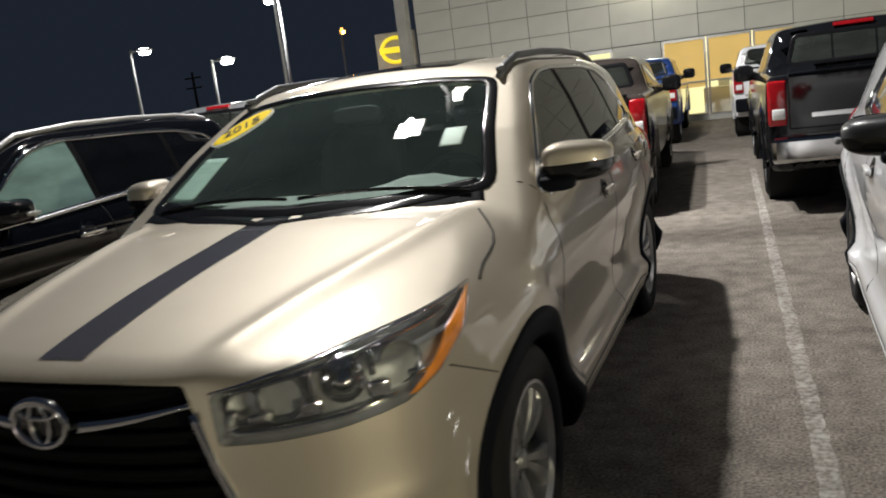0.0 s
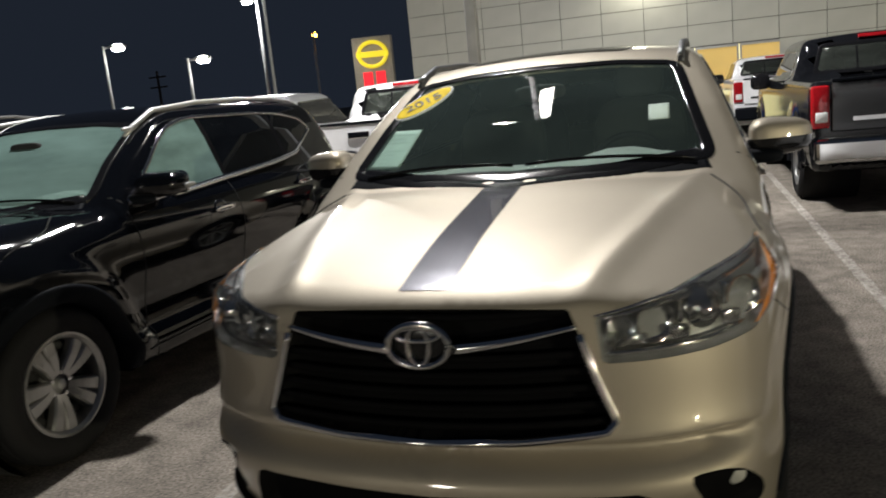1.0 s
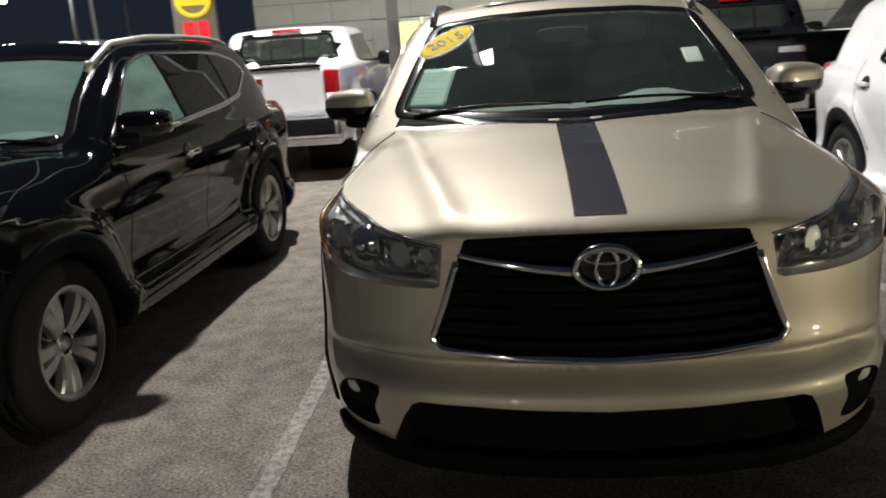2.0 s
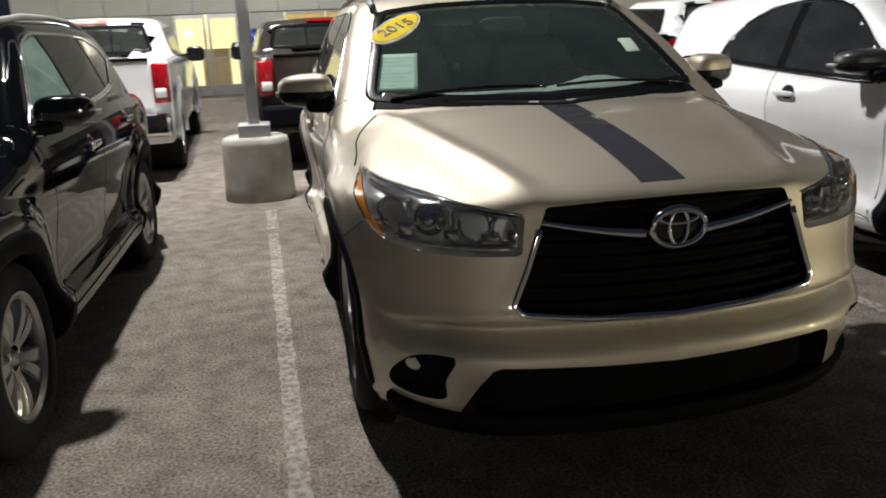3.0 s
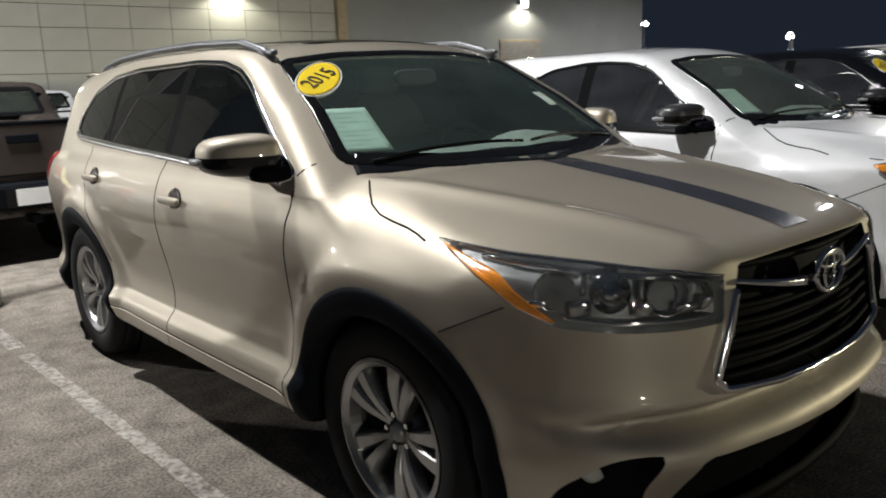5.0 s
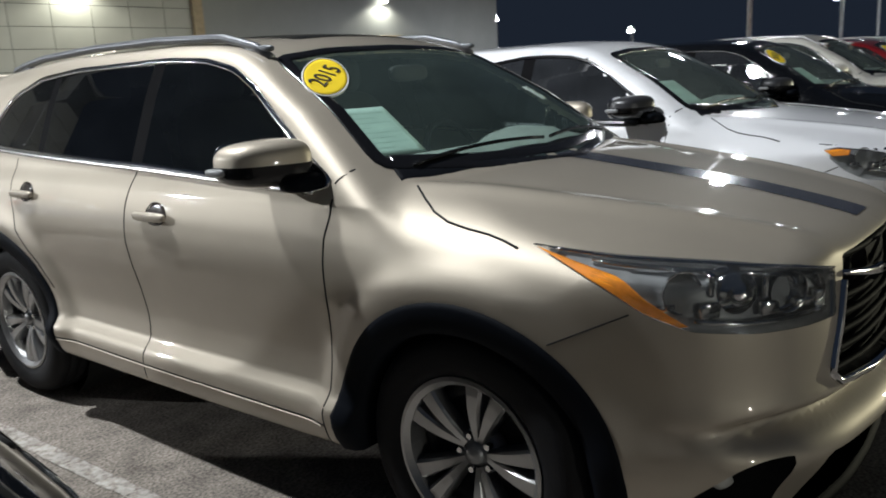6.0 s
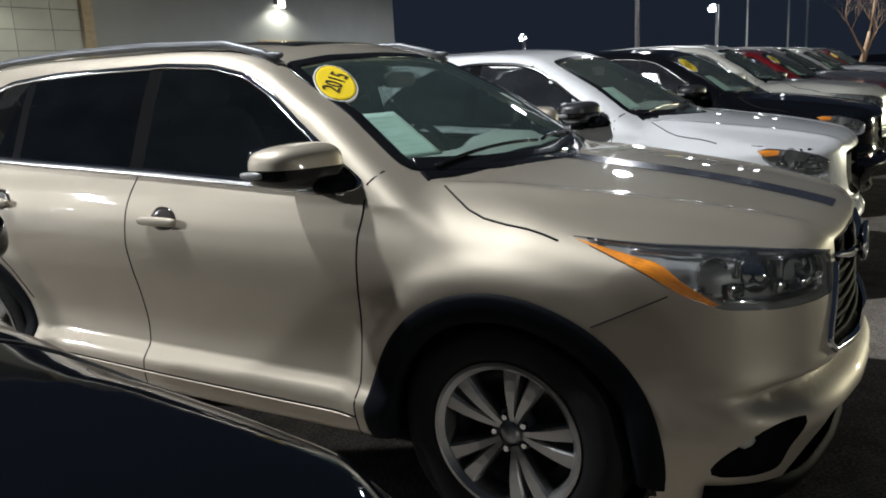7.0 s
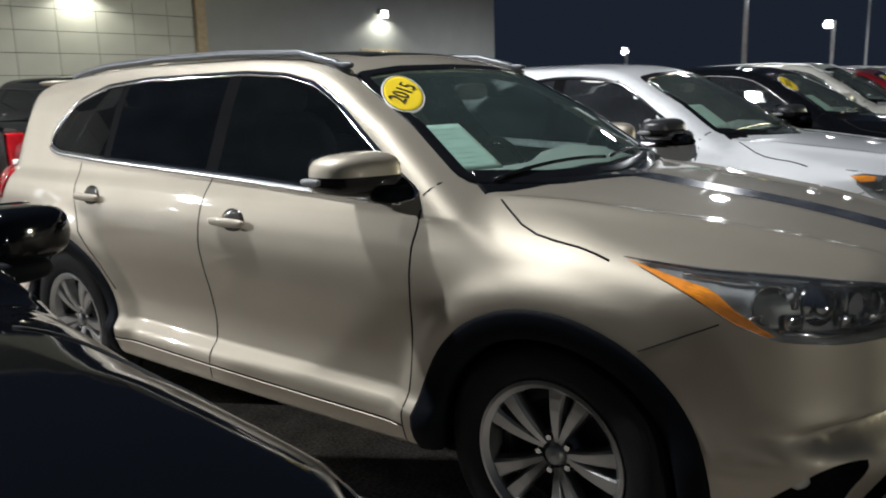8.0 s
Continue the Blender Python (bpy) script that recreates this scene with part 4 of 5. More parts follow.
def suv(name, label, category, place, paint_mat, st=STYLE_A, fine=False, mesh=(150, 78, 170), wheel="double", chrome=True, rails=SATIN, tint=TINT, front_tint=None, side_tint=None, group="", alloy=None, scale=(1, 1, 1), hero=False, arch_mat=PLASTIC, mirror_mat=None):
    cab = st["cab"]
    sh = Shell(field(st))
    sh.grid(0.95, 3.85, 0.72, *(mesh if fine else (62, 34, 76)))
    cell = (0.020 * 150 / mesh[0]) if fine else 0.045
    dlo = rounded(st["dlo"], 0.04, 3)
    wsh = rounded(sym([(0.0, 1.60), (0.35, 1.592), (0.60, 1.565), (0.74, 1.205), (0.40, 1.172), (0.0, 1.162)]), 0.04, 3)
    upper = sh.z > 1.05
    sh.snap(dlo, "side", upper & (np.abs(sh.x) > 0.6) & (sh.y > 1.3) & (sh.y < 4.3), cell * 0.55)
    sh.snap(wsh, "front", upper & (sh.y < 2.2) & (sh.x < 0.78) & (sh.y > 1.0), cell * 0.5)
    for ya in (AX_F, AX_R):
        ring = [(ya + 0.44 * math.cos(a), AX_Z + 0.44 * math.sin(a)) for a in np.linspace(0, 2 * math.pi, 41)[:-1]]
        sh.snap(ring, "side", (sh.x > 0.6) & (sh.z > 0.30), cell * 0.6)
    front_part = (sh.y < 0.95) & (sh.z < 1.1)
    recess = []
    for key, plane, deep in (("grille", "front", 0.05), ("intake", "front", 0.07), ("fog", "front", 0.05), ("lamp", "diag", 0.065)):
        keep = front_part & (sh.x > (0.36 if key == "lamp" else -1)) & (sh.y < (0.9 if key == "lamp" else 0.45))
        sh.snap(st[key], plane, keep, cell * 0.6)
        a = DIAG_U[0] * sh.x + DIAG_U[1] * sh.y if plane == "diag" else sh.x
        d, _, _ = nearest(a, sh.z, st[key])
        recess.append((inside(a, sh.z, st[key]) & keep & (d > 0.003), deep))
    v0 = np.stack([sh.x, sh.y, sh.z], -1).reshape(-1, 3)
    n0 = sh.normal(v0)
    for m, deep in recess:
        m = m.reshape(-1)
        v0[m] -= n0[m] * np.array((0.3, 1, 0.3)) * deep
    sh.x, sh.y, sh.z = (v0[:, k].reshape(sh.x.shape) for k in range(3))
    v, q, c = sh.faces()
    touch = [m.reshape(-1)[q].any(1) for m, _ in recess]
    side_win = inside(c[:, 1], c[:, 2], dlo) & (c[:, 0] > 0.55)
    front_win = inside(c[:, 0], c[:, 2], wsh) & (c[:, 1] > 1.05) & (c[:, 1] < 2.3) & ~side_win
    n = np.cross(v[q[:, 2]] - v[q[:, 0]], v[q[:, 3]] - v[q[:, 1]])
    n = n / (np.linalg.norm(n, axis=1, keepdims=True) + 1e-9)
    front_win &= np.abs(n[:, 1]) > 0.25
    arch = np.zeros(len(c), bool)
    for ya in (AX_F, AX_R):
        near = np.hypot(v[:, 1] - ya, v[:, 2] - AX_Z)
        arch |= (near[q] < 0.425).any(1) & (c[:, 0] > 0.45)
        arch |= (near[q].min(1) < 0.45) & (c[:, 0] > 0.45) & (c[:, 2] < 0.36)
    dark = touch[0] | touch[1] | touch[2]
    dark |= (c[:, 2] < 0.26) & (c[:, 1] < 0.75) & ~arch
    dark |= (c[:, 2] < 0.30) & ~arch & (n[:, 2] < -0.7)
    lampm = touch[3] & ~dark
    rear_win = (c[:, 1] > 4.3) & (c[:, 2] > 1.2) & (c[:, 2] < 1.52) & (c[:, 0] < 0.62) & ~side_win
    shell = ~(side_win | front_win | arch | dark | lampm | rear_win)

    car = empty(name, place @ Matrix.Diagonal((*scale, 1)))
    tagged(car, label, category, group)
    part("body", sh.pick(shell), paint_mat, car, smooth=True, shell=sh)
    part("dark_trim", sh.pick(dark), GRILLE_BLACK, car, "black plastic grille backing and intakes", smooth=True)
    both(car, "lamp_bowl", sh.pick(lampm, False), HOUSING)
    w = part("windshield", sh.pick(front_win), WINDSHIELD if not front_tint else front_tint, car, smooth=True, shell=sh)
    w.visible_shadow = False
    part("rear_window", sh.pick(rear_win), tint, car, smooth=True)
    # side glass, one pane for each door
    lim = [0.0] + [x for p in st["pillars"] for x in p] + [9.0]
    for k in range(0, len(lim), 2):
        m = side_win & (c[:, 1] > lim[k]) & (c[:, 1] < lim[k + 1])
        if m.any():
            both(car, "side_window", sh.pick(m, False), (side_tint or front_tint or TINT_FRONT) if k == 0 else tint, shell=sh)

    for k in range(1, len(lim) - 1, 2):
        m = side_win & (c[:, 1] >= lim[k]) & (c[:, 1] <= lim[k + 1])
        if m.any():
            both(car, "pillar", sh.pick(m, False), GRILLE_BLACK, shell=sh)
    side_at = lambda a, b: sh.meet("side", a, b)
    top_at = lambda a, b: sh.meet("top", a, b)
    front_at = lambda a, b: sh.meet("front", a, b)
    diag_at = lambda a, b: sh.meet("", np.stack([DIAG_U[0] * np.asarray(a) + 0.6, DIAG_U[1] * np.asarray(a) - 0.8, np.asarray(b)], -1), None, way=DIAG_D, far=2.2)
    step = 0.02 if fine else 0.05

    def strip(axis_at, pts, width, lift, closed=False):
        d = np.array(dense(pts, step, closed))
        return sh.ribbon(axis_at(d[:, 0], d[:, 1]), width, lift, closed)

    both(car, "window_trim", strip(side_at, dlo, 0.022, 0.007, True), CHROME if chrome else GLOSS_BLACK)
    sill = [q for q in dlo if q[1] < 1.30 and 1.50 < q[0] < 3.97]
    sill = sorted(set(sill))
    d = np.array(dense(sill, step, False))
    p = side_at(d[:, 0], d[:, 1] - 0.012)
    both(car, "belt_moulding", tube(p + sh.normal(p) * 0.004, 0.0125, 8), BELT if chrome else GLOSS_BLACK)
    part("windshield_band", strip(front_at, wsh, 0.05, 0.004, True), GLOSS_BLACK, car, smooth=True)
    part("lower_band", strip(front_at, [(-0.70, 1.215), (-0.40, 1.192), (0.0, 1.183), (0.40, 1.192), (0.70, 1.215)], 0.055, 0.0035), GLOSS_BLACK, car, smooth=True)
    part("cowl", strip(top_at, [(a, b + cab) for a, b in ((-0.73, 1.315), (-0.55, 1.245), (-0.3, 1.19), (0.0, 1.165), (0.3, 1.19), (0.55, 1.245), (0.73, 1.315))], 0.085, 0.003), PLASTIC, car, "black cowl panel", True)
    # wheel-arch cladding
    for ya in (AX_F, AX_R):
        ang = np.linspace(-0.14, math.pi + 0.14, 40)
        rings = ((0.397, -0.12), (0.400, -0.002), (0.425, 0.010), (0.475, 0.012), (0.491, 0.005), (0.494, -0.02))
        cols = []
        for rr, lift in rings:
            far = max(rr, 0.447)
            px = side_at(ya + far * np.cos(ang), np.maximum(AX_Z + far * np.sin(ang), 0.31))[:, 0]
            cols.append(np.stack([px + lift, ya + rr * np.cos(ang), AX_Z + rr * np.sin(ang)], -1))
        vv = [tuple(cols[k][i]) for i in range(40) for k in range(6)]
        ff = []
        for i in range(39):
            for k in range(5):
                ff.append((i * 6 + k, i * 6 + k + 1, i * 6 + 7 + k, i * 6 + 6 + k))
        both(car, "arch_cladding", (vv, ff), arch_mat)
        well = lathe([(0.43, 0.06), (0.43, -0.42), (0.0, -0.42)], 32)
        both(car, "wheel_well", moved(well, 0.74, ya, AX_Z), GAP)
    # wheels
    for ya in (AX_F, AX_R):
        for s in (1, -1):
            add_wheel(car, s * 0.815, ya, 0.385, s < 0, wheel, 1.0, alloy, fine, -17 if hero and s < 0 and ya < 2 else None)
    # seams
    seams = [[(1.425 + cab, 1.12), (1.44 + cab, 1.0), (1.455 + cab, 0.8), (1.47 + cab * 0.8, 0.6), (1.48 + cab * 0.6, 0.31)],
             [(2.535, 1.17), (2.56, 1.05), (2.57, 0.9), (2.555, 0.7), (2.55, 0.5), (2.55, 0.33)],
             [(3.60, 1.20), (3.58, 1.05), (3.50, 0.88), (3.36, 0.74), (3.27, 0.62)],
             [(1.48, 0.385), (2.0, 0.388), (2.6, 0.392), (3.25, 0.40)],
             [(1.43 + cab, 1.165), (1.40 + cab, 1.20), (1.37 + cab, 1.225)],
             [(0.455, 0.885), (0.55, 0.84), (0.655, 0.79)]]
    for sline in seams:
        both(car, "seam", strip(side_at, sline, 0.004 if sline[0][0] < 1 else 0.0065, 0.0012), GAP)
    both(car, "sill_edge", strip(side_at, [(1.50, 0.376), (2.0, 0.379), (2.6, 0.383), (3.24, 0.391)], 0.008, 0.0045), paint_mat)
    hood_seam = [(0.735, 1.225), (0.785, 1.155), (0.822, 1.095), (0.842, 1.03), (0.850, 0.95), (0.856, 0.88), (0.866, 0.82), (0.876, 0.775)]
    both(car, "seam", strip(top_at, hood_seam, 0.0065, 0.0035), GAP)
    # door handles
    for hy, hz in ((2.36, 1.02), (3.43, 1.055)):
        cup = smooth_poly([(hy - 0.085, hz), (hy - 0.05, hz + 0.040), (hy + 0.02, hz + 0.042), (hy + 0.055, hz), (hy + 0.02, hz - 0.038), (hy - 0.05, hz - 0.036)], 4)
        # flat dark patch: the shade of the hand recess, painted on the door
        both(car, "handle_cup", sh.patch(cup, side_at, 0.0015, 3), DARK_PAINT if not hero else BROWN_PAINT)
        p = side_at(np.array([hy]), np.array([hz]))[0]
        bar = superquad((0.014, 0.105, 0.018), 0.55, 20, 10)
        both(car, "door_handle", moved(bar, p[0] + 0.022, hy, hz - 0.006), paint_mat if hero else (CHROME if chrome else paint_mat))
    for s in (1, -1):
        add_mirror(car, s, mirror_mat or paint_mat, 1.63 + cab, size=0.94 if hero else 0.88)
    tri = [(1.46 + cab, 1.165), (1.52 + cab, 1.155), (1.66 + cab, 1.155), (1.67 + cab, 1.285), (1.58 + cab, 1.225)]
    both(car, "mirror_sail", sh.patch(dense(tri, 0.03), side_at, 0.005, 4), GLOSS_BLACK)
    # roof rails
    if rails:
        pts = [(ry, rz) for ry, rz in zip((1.98, 2.06, 2.25, 2.7, 3.2, 3.7, 3.95, 4.05), (0, 0.016, 0.026, 0.028, 0.028, 0.026, 0.016, 0))]
        base = np.array([(0.625 - 0.01 * (a - 2.5) ** 2, a) for a, _ in pts])
        p = top_at(base[:, 0], base[:, 1])
        line = [tuple(p[i] + np.array((0, 0, pts[i][1]))) for i in range(len(pts))]
        line = dense(line, 0.05, False)
        rv, rf = tube(line, 0.017, 10)
        both(car, "roof_rail", (rv, rf), rails)
        for i in (1, 6):
            foot = superquad((0.014, 0.10, 0.014), 0.6, 12, 8)
            both(car, "rail_foot", moved(foot, p[i][0], p[i][1], p[i][2] + 0.006), rails)
    # lamps at the front: reflectors, projector, amber corner, clear lens
    lamp = st["lamp"]

    def in_lamp(u, z, depth):
        p = diag_at(np.array([u]), np.array([z]))[0]
        return p + np.array(DIAG_D) * depth

    for s in (1, -1):
        def put(nm, vf, m, lab="", sm=True):
            return part(nm, vf if s > 0 else mirrored(vf), m, car, lab, sm)
        p = in_lamp(0.72, 0.918, 0.045)
        lensb = lathe([(0.0, 0.035), (0.02, 0.032), (0.034, 0.022), (0.04, 0.005), (0.052, 0.006), (0.055, -0.01), (0.062, -0.03)], 28)
        turn = Matrix.Rotation(math.atan2(-0.8, 0.6), 3, "Z")
        put("projector", ([tuple(turn @ Vector(a) + Vector(p)) for a in lensb[0]], lensb[1]), CHROME)
        for u, z, r in ((0.86, 0.93, 0.05), (0.575, 0.905, 0.052), (0.49, 0.895, 0.04)):
            p = in_lamp(u, z, 0.05)
            cup = lathe([(0.0, -0.03), (r * 0.5, -0.026), (r * 0.85, -0.008), (r, 0.02), (r * 1.08, 0.02)], 20)
            put("reflector", ([tuple(turn @ Vector(a) + Vector(p)) for a in cup[0]], cup[1]), CHROME)
        for u, z, hw, hh in ((0.64, 0.875, 0.026, 0.018), (0.80, 0.885, 0.028, 0.020), (0.645, 0.93, 0.008, 0.034), (0.79, 0.945, 0.008, 0.03), (0.525, 0.87, 0.03, 0.012), (0.46, 0.865, 0.018, 0.026), (0.90, 0.895, 0.03, 0.010), (0.71, 0.972, 0.05, 0.006)):
            p = in_lamp(u, z, 0.035)
            bx = superquad((0.012, hw, hh), 0.35, 12, 8)
            put("light_guide", ([tuple(turn @ Vector(a) + Vector(p)) for a in bx[0]], bx[1]), CHROME)
        # two chrome strips added to brighten the dark of the lamp recess
        for zs, wd in ((((0.45, 0.930), (0.58, 0.948), (0.75, 0.966), (0.92, 0.984), (1.02, 0.996)), 0.012), (((0.44, 0.838), (0.58, 0.840), (0.72, 0.846), (0.84, 0.862)), 0.014)):
            dd = np.array(dense(zs, 0.03, False))
            put("light_bar", sh.ribbon(diag_at(dd[:, 0], dd[:, 1]) + np.array(DIAG_D) * 0.028, wd, 0.008), CHROME)
        amber = [(1.122, 1.024), (1.055, 0.966), (0.955, 0.888), (0.885, 0.856), (0.865, 0.858), (0.905, 0.885), (0.955, 0.925), (0.985, 0.962), (1.00, 0.975), (1.06, 0.998)]
        amber = st.get("amber", amber)
        put("amber_reflector", sh.patch(dense(amber, 0.02), diag_at, 0.0012, 5, 0.0), AMBER if st["cab"] == 0 else HOUSING, "amber corner reflector" if st["cab"] == 0 else "")
        brow = [(0.42, 0.942), (0.55, 0.964), (0.75, 0.986), (0.95, 1.004), (1.10, 1.022)]
        dd = np.array(dense(brow, 0.03, False))
        if "amber" not in st:
            put("lamp_brow", sh.ribbon(diag_at(dd[:, 0], dd[:, 1]), 0.006, 0.004), CHROME)
        lens = put("lamp_lens", sh.patch(dense(rounded(lamp, 0.015, 2), 0.025), diag_at, 0.003, 6, 0.003, centre=st.get("lamp_mid", (0.72, 0.915))), LENS)
        lens.visible_shadow = False
        p = front_at(np.array([0.785]), np.array([0.465]))[0]
        fogl = lathe([(0.0, 0.004), (0.025, 0.001), (0.038, -0.012), (0.042, -0.05)], 20)
        fturn = Matrix.Rotation(math.radians(-66), 3, "Z")
        put("fog_lamp", ([tuple(fturn @ Vector(a) + Vector((p[0] - 0.008, p[1] + 0.036, p[2]))) for a in fogl[0]], fogl[1]), LENS_SOLID)
    # tail lamps
    tl = [(4.36, 1.13), (4.62, 1.16), (4.70, 1.08), (4.66, 0.95), (4.45, 0.98)]
    both(car, "tail_lamp", sh.patch(dense(tl, 0.04), side_at, 0.006, 4), RED_LENS, "red tail lamp")
    # cabin
    dv, df = [], []
    secs = [(1.27, 1.165), (1.40, 1.185), (1.58, 1.190), (1.72, 1.15), (1.78, 0.95), (1.70, 0.75)]
    for x in np.linspace(-0.76, 0.76, 15):
        hump = 0.05 * math.exp(-(((x - 0.38) / 0.16) ** 2))
        for k, (yy, zz) in enumerate(secs):
            dv.append((x, yy + cab + 0.15 * x * x, zz + (hump if 0 < k < 4 else 0) - (0.02 if abs(x) > 0.7 else 0)))
    for i in range(14):
        for k in range(len(secs) - 1):
            df.append((i * 6 + k, i * 6 + 6 + k, i * 6 + 7 + k, i * 6 + 1 + k))
    part("dashboard", (dv, df), DASH, car, "grey dashboard", True)
    wheel_ring = [(0.38 + 0.185 * math.cos(a), 1.93 + 0.07 * math.sin(a), 1.09 + 0.17 * math.sin(a)) for a in np.linspace(0, 2 * math.pi, 29)[:-1]]
    sw = part("steering_wheel", tube(wheel_ring, 0.016, 8, True), INTERIOR_DARK, car, smooth=True)
    part("wheel_hub", moved(superquad((0.13, 0.04, 0.06), 0.6), 0.38, 1.92, 1.08), INTERIOR_DARK, sw, smooth=True)
    for sx in (-0.38, 0.38):
        seat(car, sx, 2.25)
        if fine:
            seat(car, sx * 1.05, 3.15)
    part("cabin_floor", boxed(-0.80, 0.80, 1.6, 4.5, 0.52, 0.60), INTERIOR_DARK, car)
    # lining inside the shell
    vn = sh.normal(v)
    keep = shell & (c[:, 2] > 1.0) & (c[:, 1] > 1.38) & (c[:, 1] < 4.7)
    old = (sh.x, sh.y, sh.z)
    inn = v - vn * 0.025
    shp = sh.x.shape
    sh.x, sh.y, sh.z = inn[:, 0].reshape(shp), inn[:, 1].reshape(shp), inn[:, 2].reshape(shp)
    part("cabin_lining", sh.pick(keep), BEIGE if hero else INTERIOR, car, "pale cabin lining", True)
    sh.x, sh.y, sh.z = old
    rvm = moved(superquad((0.12, 0.02, 0.035), 0.6, 16, 8), 0.0, 1.86, 1.49)
    part("rear_view_mirror", rvm, INTERIOR_DARK, car, smooth=True)
    # wipers
    for x0, x1, y0, y1 in ((-0.66, 0.0, 1.30, 1.215), (0.05, 0.68, 1.215, 1.31)):
        pts = []
        for u in np.linspace(0, 1, 9):
            px, py = x0 + (x1 - x0) * u, y0 + (y1 - y0) * u + cab
            pz = top_at(np.array([px]), np.array([py]))[0][2] + 0.012
            pts.append((px, py, pz))
        part("wiper", tube(pts, 0.007, 6), GLOSS_BLACK, car, smooth=True)
    return car, sh, dict(side=side_at, top=top_at, front=front_at, strip=strip)


LENS_SOLID = mat("fog_lamp_glass", (0.55, 0.55, 0.52), 0.12, 0.2, vary=0.1, scale=30)


def hero_car():
    car, sh, at = suv("suv", "champagne gold mid-size suv with black arch cladding, parked", "car", pose(0, 0, 0), GOLD, fine=True, hero=True, rails=RAIL)
    front_at, top_at, strip = at["front"], at["top"], at["strip"]
    # chrome frame round the grille
    low = [(0.412, 0.90), (0.455, 0.77), (0.494, 0.672), (0.47, 0.645), (0.25, 0.624), (0.0, 0.614), (-0.25, 0.624), (-0.47, 0.645), (-0.494, 0.672), (-0.455, 0.77), (-0.412, 0.90)]
    part("grille_frame", strip(front_at, low, 0.020, 0.012), CHROME, car, "chrome grille surround", True)
    # horizontal bars set back in the opening
    for i, z in enumerate((0.655, 0.70, 0.745, 0.79, 0.835, 0.945)):
        wdt = float(np.interp(z, [0.64, 0.67, 0.77, 0.90, 0.98], [0.46, 0.48, 0.445, 0.405, 0.38]))
        xs = np.linspace(-wdt, wdt, 31)
        p = front_at(xs, np.full(31, z))
        pts = [(a[0], a[1] + 0.022, a[2] + 0.012 * (a[0] / 0.45) ** 2) for a in p]
        v, f = tube(pts, 0.011, 6)
        part("grille_bar", ([(a[0], (a[1] - 0.0), a[2]) for a in v], f), GRILLE_BLACK, car, smooth=True)
    # chrome wings with the emblem between
    for s in (1, -1):
        xs = np.linspace(0.085, 0.405, 15)
        z = 0.868 + 0.05 * ((xs - 0.085) / 0.32) ** 1.3
        p = front_at(s * xs, z)
        wd = np.linspace(0.030, 0.014, 15)
        part("grille_wing", sh.ribbon(p - np.array((0, -0.004, 0)), wd, 0.016), CHROME, car, "chrome wing bar", True)
    cy = float(front_at(np.array([0.0]), np.array([0.885]))[0][1]) - 0.022

    def oval(rx, rz, r, n=40, zc=0.885, xc=0.0):
        return tube([(xc + rx * math.cos(a), cy, zc + rz * math.sin(a)) for a in np.linspace(0, 2 * math.pi, n + 1)[:-1]], r, 8, True)

    emblem = part("emblem", merged(oval(0.085, 0.058, 0.010), oval(0.030, 0.052, 0.0065), oval(0.060, 0.018, 0.0065, zc=0.915)), CHROME, car, "oval chrome emblem", True)
    part("emblem_back", moved(superquad((0.078, 0.008, 0.052), 1.0), 0, cy + 0.012, 0.885), GLOSS_BLACK, emblem, smooth=True)
    # stripe along the hood
    ys = np.linspace(0.125, 1.125, 60)
    xs = np.linspace(-0.078, 0.068, 9)
    v, f = [], []
    for y in ys:
        q = top_at(xs, np.full(9, y))
        q = q + sh.normal(q) * 0.0016
        v += [tuple(a) for a in q]
    for i in range(59):
        for k in range(8):
            f.append((i * 9 + k, i * 9 + k + 1, i * 9 + 10 + k, i * 9 + 9 + k))
    part("hood_stripe", (v, f), CHARCOAL_VINYL, car, "charcoal vinyl stripe along the hood", True)
    # lower lip
    lip = [(0.84, 0.285), (0.74, 0.272), (0.55, 0.25), (0.3, 0.24), (0.0, 0.235), (-0.3, 0.24), (-0.55, 0.25), (-0.74, 0.272), (-0.84, 0.285)]
    part("front_lip", strip(front_at, lip, 0.085, 0.024), GRILLE_BLACK, car, smooth=True)
    # sunroof
    q = rounded([(-0.38, 2.12), (0.38, 2.12), (0.38, 2.62), (-0.38, 2.62)], 0.05)
    part("sunroof", sh.patch(dense(q, 0.05), top_at, 0.003, 5), GLOSS_BLACK, car, "dark glass sunroof")
    # antenna fin
    fin = superquad((0.02, 0.09, 0.045), 0.7)
    part("antenna_fin", moved(([(a[0], a[1] + a[2] * 0.8, a[2]) for a in fin[0]], fin[1]), 0, 4.15, 1.69), GOLD, car, smooth=True)
    # rear spoiler
    part("spoiler", moved(superquad((0.56, 0.12, 0.02), 0.5, 32, 10), 0, 4.5, 1.60), GOLD, car, smooth=True)
    return car, sh, at


HERO, HSH, HAT = hero_car()


def glass_sheet(name, corners, material, label, category, lift=0.012):
    """A sheet behind or on the windshield, from corners in the front view."""
    o = dense(corners, 0.02)
    p = HSH.patch(o, HAT["front"], lift, 5, -lift + 0.0004)
    ob = part(name, p, material, None, smooth=True)
    return tagged(ob, label, category)


def on_glass(x, z, lift):
    p = HSH.meet("front", np.array([x]), np.array([z]))
    return Vector(p[0]) + Vector(HSH.normal(p)[0]) * lift, Vector(HSH.normal(p)[0])


